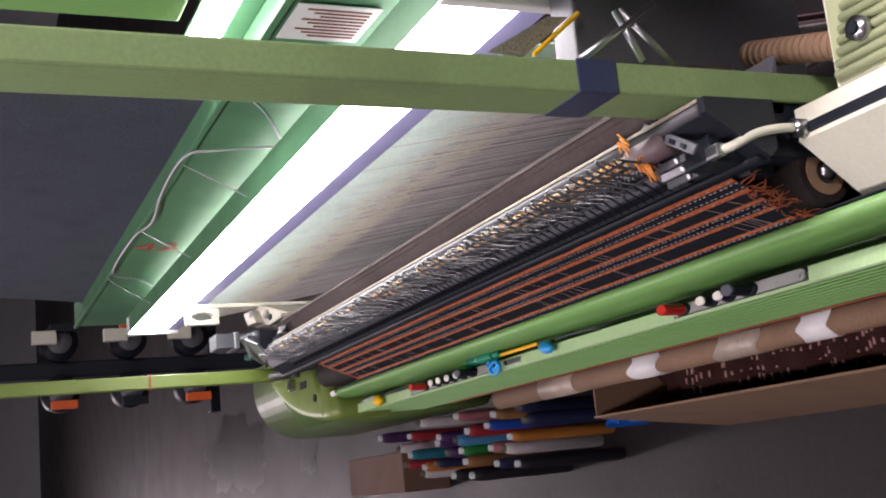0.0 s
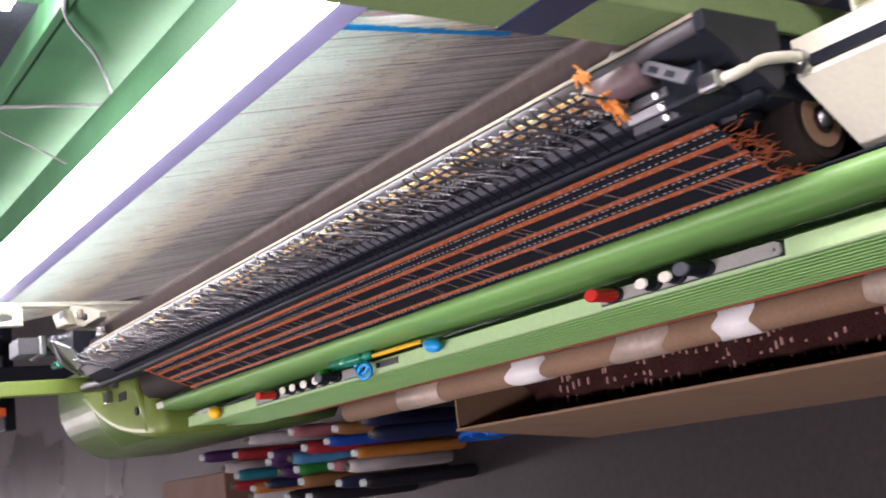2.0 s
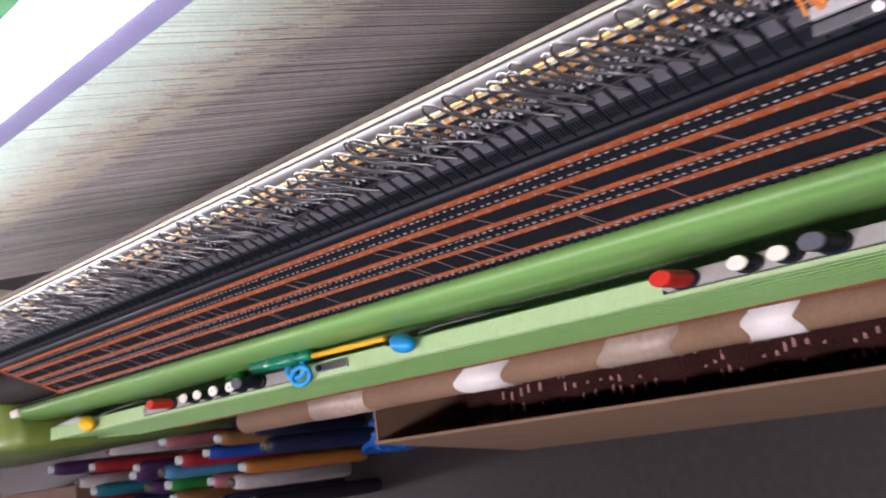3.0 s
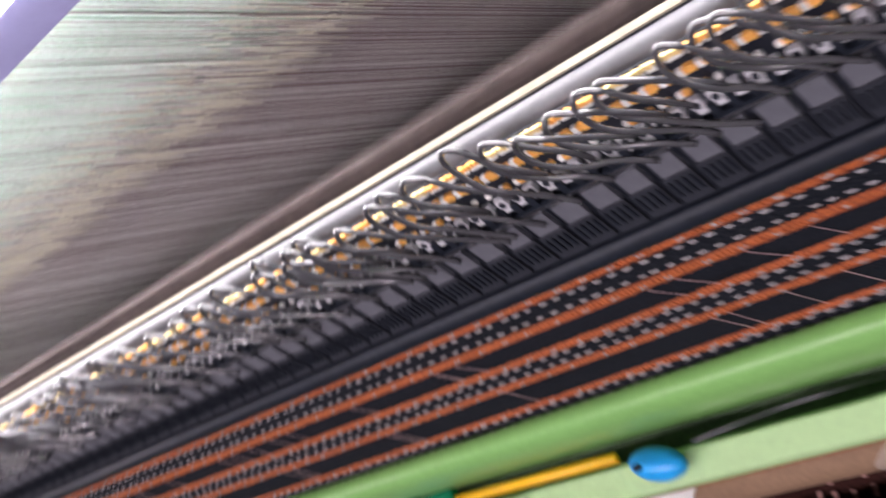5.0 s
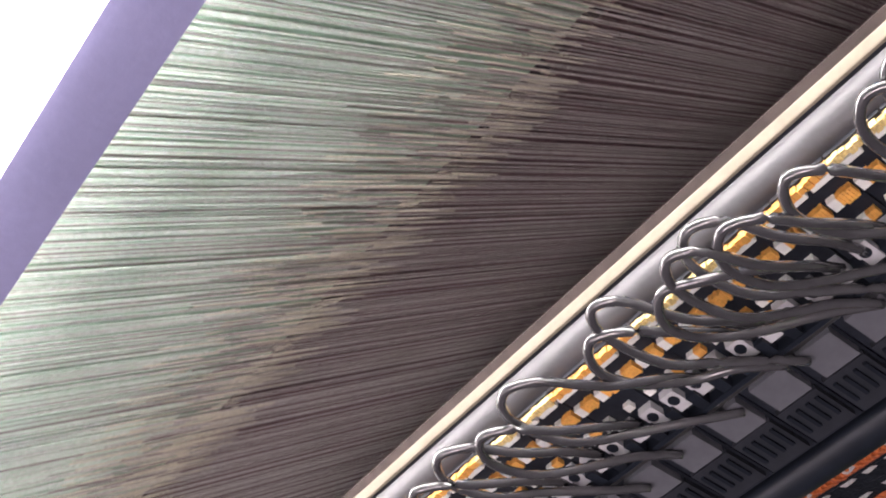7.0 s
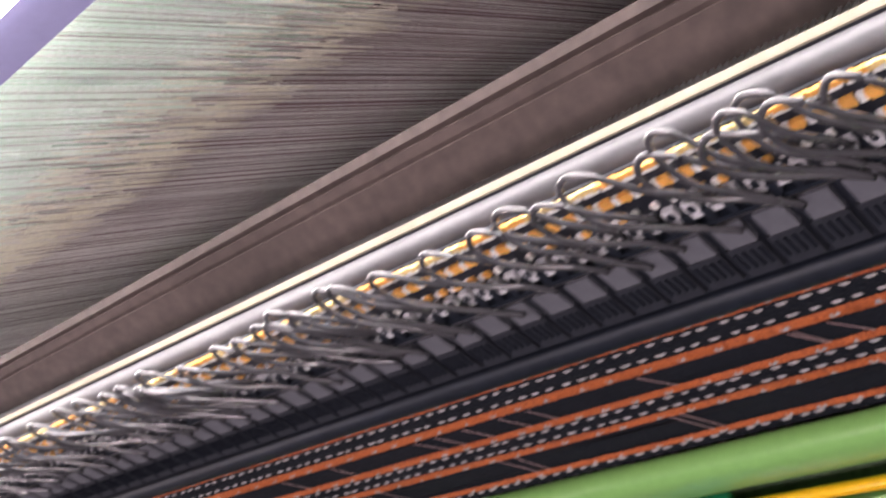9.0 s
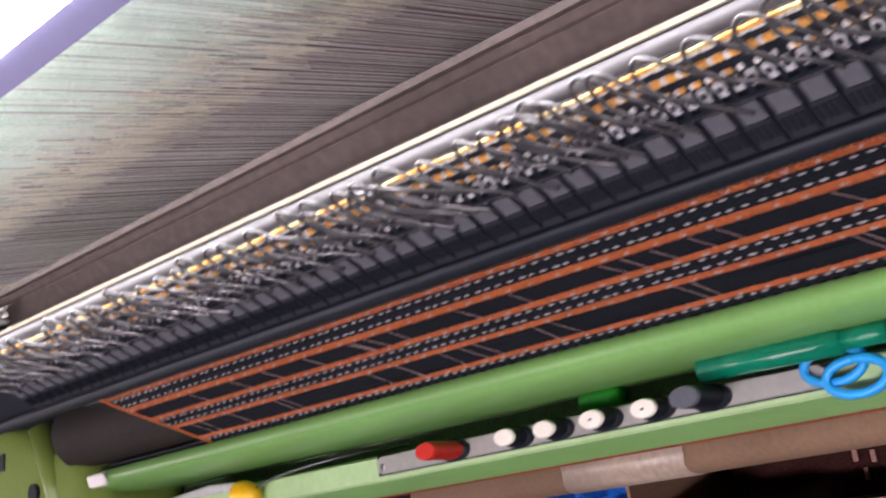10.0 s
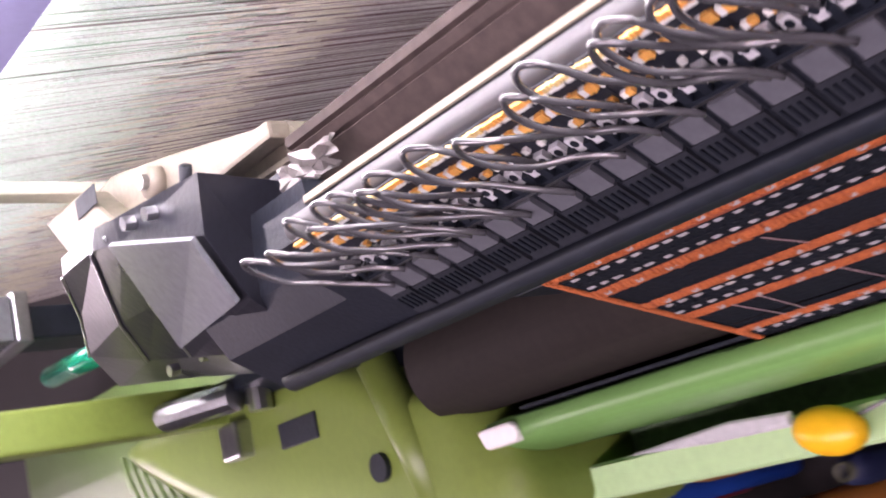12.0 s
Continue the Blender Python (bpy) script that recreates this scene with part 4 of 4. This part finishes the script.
PLATE3 = material("brushed_plate", (0.44, 0.44, 0.42), 0.38, metal=0.4, spread=0.06, stain=0.35)
SLATE = material("slate_cap", (0.10, 0.11, 0.13), 0.3, bump=0.0)
button_plate(-0.232, 0.041, ((0.013, RED, 0.0125, 0.030, 0), (-0.053, IVORY, 0.0105, 0.014, 0), (-0.091, IVORY, 0.0105, 0.014, 0), (-0.131, SLATE, 0.0125, 0.030, 0)), "steel panel with red, white and black push buttons on the rail")
button_plate(0.622, 1.042, ((0.945, RED, 0.0120, 0.030, 0), (0.876, IVORY, 0.0110, 0.014, 0), (0.837, IVORY, 0.0110, 0.014, 0), (0.793, IVORY, 0.0115, 0.014, 1), (0.748, IVORY, 0.0115, 0.014, 1), (0.705, SLATE, 0.0125, 0.030, 0)), "steel panel with red and white push buttons on the rail")

driver = tagged(new("screwdriver"), "yellow screwdriver with blue ball handle lying on the rail", "screwdriver")
part("shaft", bm_rod(B(), (0.057, 0.585, 0.9165), (0.055, 0.425, 0.922), 0.0035, 12), YELLOW, driver, "yellow sleeved shaft", True)
part("tip", bm_rod(B(), (0.0575, 0.635, 0.915), (0.057, 0.5855, 0.9165), 0.002, 8), STEEL, driver)
bmx = B()
bmesh.ops.create_uvsphere(bmx, u_segments=24, v_segments=14, radius=0.0150, matrix=Matrix.Translation((0.045, 0.397, 0.9205)) @ pose(0, 0, 0, 0, 0, -14) @ Matrix.Diagonal((0.72, 1.35, 0.72, 1)))
part("handle", bmx, BLUE, driver, "bright blue rounded handle", True)
part("handle_pin", bm_rod(B(), (0.045, 0.398, 0.939), (0.045, 0.398, 0.9425), 0.0025, 8), BLACK, driver)
shears = tagged(new("scissors"), "scissors with turquoise finger rings on the rail", "scissors")
for k, (cx, cy) in enumerate(((0.046, 0.615), (0.036, 0.60))):
    bmx = B()
    ring = [(cx + 0.011 * math.cos(radians(a)), cy + 0.020 * math.sin(radians(a)), 0.916 + 0.004 * k) for a in range(0, 361, 30)]
    ob = new("finger_ring", tube_mesh("finger_ring", ring, 0.0032, BLUE, 8, 3))
    ob.parent = shears
    bmx.free()
part("blade", bm_box(B(), 0.036, 0.046, 0.515, 0.580, 0.9085, 0.9105, 0.0006), STEEL, shears)
part("pivot", bm_rod(B(), (0.041, 0.572, 0.9105), (0.041, 0.572, 0.914), 0.004, 10), BLACK, shears)
bottle = tagged(new("marker_pen"), "glossy dark green marker pen beside the scissors", "pen")
part("barrel", bm_rod(B(), (0.0605, 0.705, 0.9195), (0.0595, 0.605, 0.9195), 0.009, 20), TEAL, bottle, "", True)
part("pen_cap", bm_rod(B(), (0.0595, 0.604, 0.9195), (0.0592, 0.575, 0.9195), 0.007, 20), TEAL, bottle, "", True)
tagged(part("bottle_top", bm_rod(B(), (0.0605, 0.835, 0.879), (0.0605, 0.80, 0.879), 0.0085, 18), material("bright_green", (0.01, 0.25, 0.02), 0.35), None, "", True), "small bright green plastic lid in the channel", "lid")

PALEBLADE = material("grey_blade", (0.50, 0.50, 0.52), 0.3, spread=0.08)
knife = tagged(new("thread_knife"), "grey-bladed thread pick with yellow ball grip", "hand tool")
part("blade", bm_outline(B(), [(0.051, 1.365), (0.0535, 1.33), (0.0565, 1.285), (0.054, 1.245), (0.046, 1.245), (0.047, 1.30)], 0.912, 0.917, 0.0015, 1), PALEBLADE, knife, "pale grey flat blade")
bmx = B()
bmesh.ops.create_uvsphere(bmx, u_segments=24, v_segments=14, radius=0.0165, matrix=Matrix.Translation((0.040, 1.220, 0.9215)) @ pose(0, 0, 0, 0, 0, -12) @ Matrix.Diagonal((0.78, 1.25, 0.75, 1)))
part("grip", bmx, YELLOW, knife, "yellow rounded grip", True)
ob = tagged(new("cord", tube_mesh("cord", [(0.044, 1.205, 0.920), (0.052, 1.17, 0.912), (0.0595, 1.12, 0.885), (0.060, 1.04, 0.8712)], 0.0012, RUBBER, 6)), "thin black cord in the rail channel", "cord")
ob = tagged(new("cord", tube_mesh("cord", [(0.052, 0.372, 0.916), (0.055, 0.35, 0.912), (0.060, 0.31, 0.885), (0.060, 0.24, 0.8712)], 0.0012, RUBBER, 6)), "thin black cord in the rail channel", "cord")

# ---- below the rail ----
tube = tagged(new("cardboard_tube"), "brown cardboard tube in torn plastic film under the rail", "tube")
part("core", bm_rod(B(), (0.03, -0.55, 0.535), (0.03, 1.36, 0.535), 0.0235, 28), CARD, tube, "", True)
for k, (y, w) in enumerate(((-0.20, 0.13), (0.12, 0.07), (0.30, 0.12), (0.62, 0.10), (0.95, 0.16))):
    bmx = bm_rod(B(), (0.03, y, 0.535), (0.03, y + w, 0.535), 0.0248, 28)
    for v in bmx.verts:
        v.co.y += 0.03 * noise.noise((v.co.x * 40, k * 3.1, v.co.z * 40))
        v.co += Vector((v.co.x - 0.03, 0, v.co.z - 0.535)) * 0.05 * noise.noise((v.co.x * 90, k, v.co.z * 90))
    part("film", bmx, WHITE if k % 2 else FILM, tube, "crinkled clear wrapping", True)
for y in (-0.50, 1.30):
    part("tube_stand", bm_box(B(), 0.01, 0.17, y, y + 0.02, 0.495, 0.511, 0.002), BLACK, machine)
    part("stand_leg", bm_box(B(), 0.12, 0.14, y, y + 0.02, 0.0, 0.494, 0.002), BLACK, machine)

carton = tagged(new("carton"), "long open cardboard box filled with dark printed net", "box")
part("front_wall", bm_prism(B(), [(-0.041, 0.39), (-0.046, 0.39), (-0.092, 0.0), (-0.087, 0.0)], -0.62, 1.15), CARD, carton, "leaning cardboard side")
part("back_wall", bm_box(B(), 0.150, 0.155, -0.62, 1.15, 0.0, 0.38), CARD, carton)
part("end_wall", bm_box(B(), -0.0405, 0.1495, 1.145, 1.15, 0.0, 0.385), CARD, carton)
part("end_wall", bm_box(B(), -0.0405, 0.1495, -0.62, -0.615, 0.0, 0.385), CARD, carton)
part("bottom", bm_box(B(), -0.0405, 0.1495, -0.6145, 1.1445, 0.0, 0.006), CARD, carton)
cloth = tagged(new("folded_net"), "dark maroon folded net with pale printed dashes", "fabric")
bmx = B()
grid = [[bmx.verts.new((-0.038 + 0.185 * i / 14, -0.60 + 1.70 * j / 110, 0.275 + 0.10 * i / 14 - 0.10 * max(0, (j - 92) / 18) ** 1.5 + 0.016 * noise.noise((i * 0.5, j * 0.16, 0)) + 0.008 * math.sin(j * 0.9 + i * 0.3))) for j in range(111)] for i in range(15)]
for a, b in zip(grid, grid[1:]):
    for k in range(110):
        bmx.faces.new((a[k], a[k + 1], b[k + 1], b[k]))
part("net", bmx, CLOTH, cloth, "", True)
PINK = material("pale_dash", (0.30, 0.16, 0.14), 0.8, spread=0.4, scale=80)
bmx = B()
for r in range(6):
    for k in range(70):
        y = -0.55 + 1.45 * k / 70 + 0.004 * r
        x = -0.020 + 0.022 * r + 0.004 * math.sin(k)
        if noise.noise((k * 0.4, r * 1.7, 4)) < -0.12:
            continue
        i, j = (x + 0.038) / 0.185 * 14, (y + 0.60) / 1.70 * 110
        z = 0.275 + 0.10 * i / 14 + 0.016 * noise.noise((i * 0.5, j * 0.16, 0)) + 0.008 * math.sin(j * 0.9 + i * 0.3) + 0.002
        bm_box(bmx, x, x + 0.014, y, y + 0.0055, z - 0.001, z + 0.002)
tagged(part("printed_dashes", bmx, PINK, cloth), kind="stuff")
bmx = B()
bm_prism(bmx, [(0.0285, 0.684), (0.0285, 0.6905), (0.10, 0.6905), (0.10, 0.684)], -0.5, 1.35)
part("fabric_edge", bmx, MAROON, machine)
bmx = B()
folds = [[bmx.verts.new((-0.052 + 0.105 * i / 8 + 0.012 * noise.noise((i * 0.7, j * 0.5, 2)), 1.175 + 0.42 * j / 26 + 0.012 * noise.noise((i * 0.6, j * 0.7, 6)), max(0.003, 0.085 - 0.006 * i + 0.05 * noise.noise((i * 0.55, j * 0.5, 8))))) for j in range(27)] for i in range(9)]
for a, b in zip(folds, folds[1:]):
    for k in range(26):
        bmx.faces.new((a[k], a[k + 1], b[k + 1], b[k]))
rim = [folds[i][0] for i in range(9)] + [folds[8][j] for j in range(1, 27)] + [folds[i][26] for i in range(7, -1, -1)] + [folds[0][j] for j in range(25, 0, -1)]
foot = [bmx.verts.new((v.co.x, v.co.y, 0.0)) for v in rim]
for k in range(len(rim)):
    bmx.faces.new((rim[k], rim[(k + 1) % len(rim)], foot[(k + 1) % len(rim)], foot[k]))
bmesh.ops.recalc_face_normals(bmx, faces=bmx.faces[:])
tagged(part("blue_sheet", bmx, TARP), "crumpled blue plastic sheet by the box", "plastic sheet")

# spools of yarn standing on the floor
HUES = {"orange": (0.385, 0.140, 0.021), "white": (0.490, 0.462, 0.462), "navy": (0.008, 0.013, 0.049), "blue": (0.007, 0.056, 0.350), "green": (0.007, 0.154, 0.021), "black": (0.010, 0.009, 0.014), "red": (0.280, 0.014, 0.021),
        "purple": (0.049, 0.014, 0.077), "brown": (0.224, 0.105, 0.035), "pink": (0.315, 0.112, 0.126), "teal": (0.007, 0.140, 0.196), "sky": (0.056, 0.210, 0.385)}
YARNS = {k: material(k + "_spool_yarn", c, 0.6, spread=0.2, scale=60, bump=0.5) for k, c in HUES.items()}
CORE = material("spool_core", (0.42, 0.47, 0.47), 0.4, bump=0.0)
DARKCORE = material("dark_core", (0.05, 0.05, 0.03), 0.5, bump=0.0)


def spool(x, y, h, r, hue, core):
    s = tagged(new("yarn_spool"), hue + " yarn spool standing on the concrete floor", "spool", "spools beside the machine")
    s.location = (x, y, 0)
    bm = B()
    ring = [(r * 0.86, 0.0), (r, 0.012), (r * 1.0, h * 0.5), (r * 0.97, h - 0.03), (r * 0.80, h - 0.006), (r * 0.45, h), (r * 0.30, h)]
    rings = [[bm.verts.new((q * math.cos(a * 0.3142), q * math.sin(a * 0.3142), z)) for a in range(20)] for q, z in ring]
    for a, b in zip(rings, rings[1:]):
        for k in range(20):
            bm.faces.new((a[k], a[(k + 1) % 20], b[(k + 1) % 20], b[k]))
    part("winding", bm, YARNS[hue], s, "", True)
    bm = B()
    ring = [(r * 0.52, h - 0.02), (r * 0.52, h + 0.010), (r * 0.42, h + 0.010), (r * 0.42, h - 0.06)]
    rings = [[bm.verts.new((q * math.cos(a * 0.3142), q * math.sin(a * 0.3142), z)) for a in range(20)] for q, z in ring]
    for a, b in zip(rings, rings[1:]):
        for k in range(20):
            bm.faces.new((a[k], a[(k + 1) % 20], b[(k + 1) % 20], b[k]))
    part("core", bm, core, s, "", True)
    return s


R = 0.019
for k, (x, y, hue) in enumerate((
        (0.047, 2.419, "white"), (0.019, 2.769, "purple"), (0.008, 2.564, "red"), (-0.031, 2.60, "white"), (-0.060, 2.51, "teal"), (-0.033, 2.308, "purple"), (-0.091, 2.518, "red"), (-0.107, 2.418, "orange"),
        (-0.070, 2.099, "green"), (-0.038, 2.074, "sky"), (-0.006, 1.91, "blue"), (0.021, 1.816, "brown"), (-0.013, 1.60, "navy"), (-0.075, 1.904, "pink"), (-0.053, 1.70, "orange"), (-0.084, 1.775, "white"),
        (-0.106, 2.091, "brown"), (-0.132, 1.66, "black"), (-0.129, 2.444, "white"), (-0.146, 2.173, "black"), (-0.152, 1.98, "black"), (-0.100, 2.336, "navy"), (-0.016, 2.236, "purple"), (-0.014, 2.0, "red"), (0.03, 1.70, "navy"),
        (-0.125, 1.80, "navy"), (0.04, 2.1, "pink"), (-0.07, 2.22, "purple"))):
    spool(x, y, 0.33 + 0.02 * math.sin(k * 2.3), R * (1 + 0.08 * math.sin(k * 1.7)), hue, CORE if k % 3 else DARKCORE)
tagged(part("small_carton", bm_box(B(), -0.19, -0.03, 2.95, 3.6, 0.0, 0.2, 0.006), material("dark_carton", (0.15, 0.085, 0.06), 0.8)), "small closed brown carton on the floor", "box")

# ---- neighbouring machine ----
CAPS = material("orange_cap", (0.75, 0.13, 0.02), 0.45)
other = tagged(new("winding_machine"), "dark neighbouring winding machine with orange caps", "winding machine")
part("column", bm_box(B(), 0.50, 0.58, 4.4, 4.7, 0.0, 2.2, 0.01), BLACK, other)
part("cross_rail", bm_box(B(), 0.30, 0.80, 4.50, 4.60, 0.55, 0.60, 0.005), BLACK, other)
for k, z in enumerate((0.72, 1.02, 1.34)):
    for side, x in enumerate((0.66, 0.42)):
        part("drum", bm_rod(B(), (x, 4.30, z), (x, 4.42, z), 0.085, 28), BLACK, other, "", True)
        part("drum_ring", bm_rod(B(), (x, 4.28, z), (x, 4.2995, z), 0.055, 28), PLATE2, other, "", True)
        part("drum_cap", bm_box(B(), x - 0.02 + 0.06 * (1 - 2 * side), x + 0.02 + 0.06 * (1 - 2 * side), 4.24, 4.279, z - 0.07, z + 0.05, 0.006), CAPS if (k + side) % 2 else BLACK, other)
    part("tray", bm_box(B(), 0.64, 0.70, 4.20, 4.24, z + 0.02, z + 0.13, 0.004), CREAM, other)


def motions():
    """The ledge swings forward and back with each knitted course; the needle bar rises and sinks with it."""
    strokes = [0.2 + 0.35 * k for k in range(8)] + [3.0 + 0.34 * k for k in range(5)] + [4.63, 4.98, 5.31, 5.63, 5.98, 6.32, 6.67, 7.0, 7.33, 7.65, 7.97, 8.30, 8.67, 9.32, 9.68, 10.2, 10.55, 10.9, 11.25, 11.6]
    swing, needles = [(0.0, pose(0, 0, 0))], [(0.0, pose(0, 0, 0))]
    for s in strokes:
        swing += [(s - 0.1, pose(0, 0, 0)), (s, pose(-0.033, 0, -0.005)), (s + 0.1, pose(0, 0, 0))]
        needles += [(s - 0.1, pose(-0.001, 0, 0.008)), (s, pose(0, 0, -0.006)), (s + 0.1, pose(-0.001, 0, 0.004))]
    swing.append((12.0, pose(-0.003, 0, 0)))
    needles.append((12.0, pose(0, 0, 0)))
    walk(ledge, swing)
    walk(needle_bar, needles)
    walk(bar, [(t, pose(0, 0.0012 * math.sin(9 * t), 0)) for t in [0.2 * k for k in range(61)]])


motions()
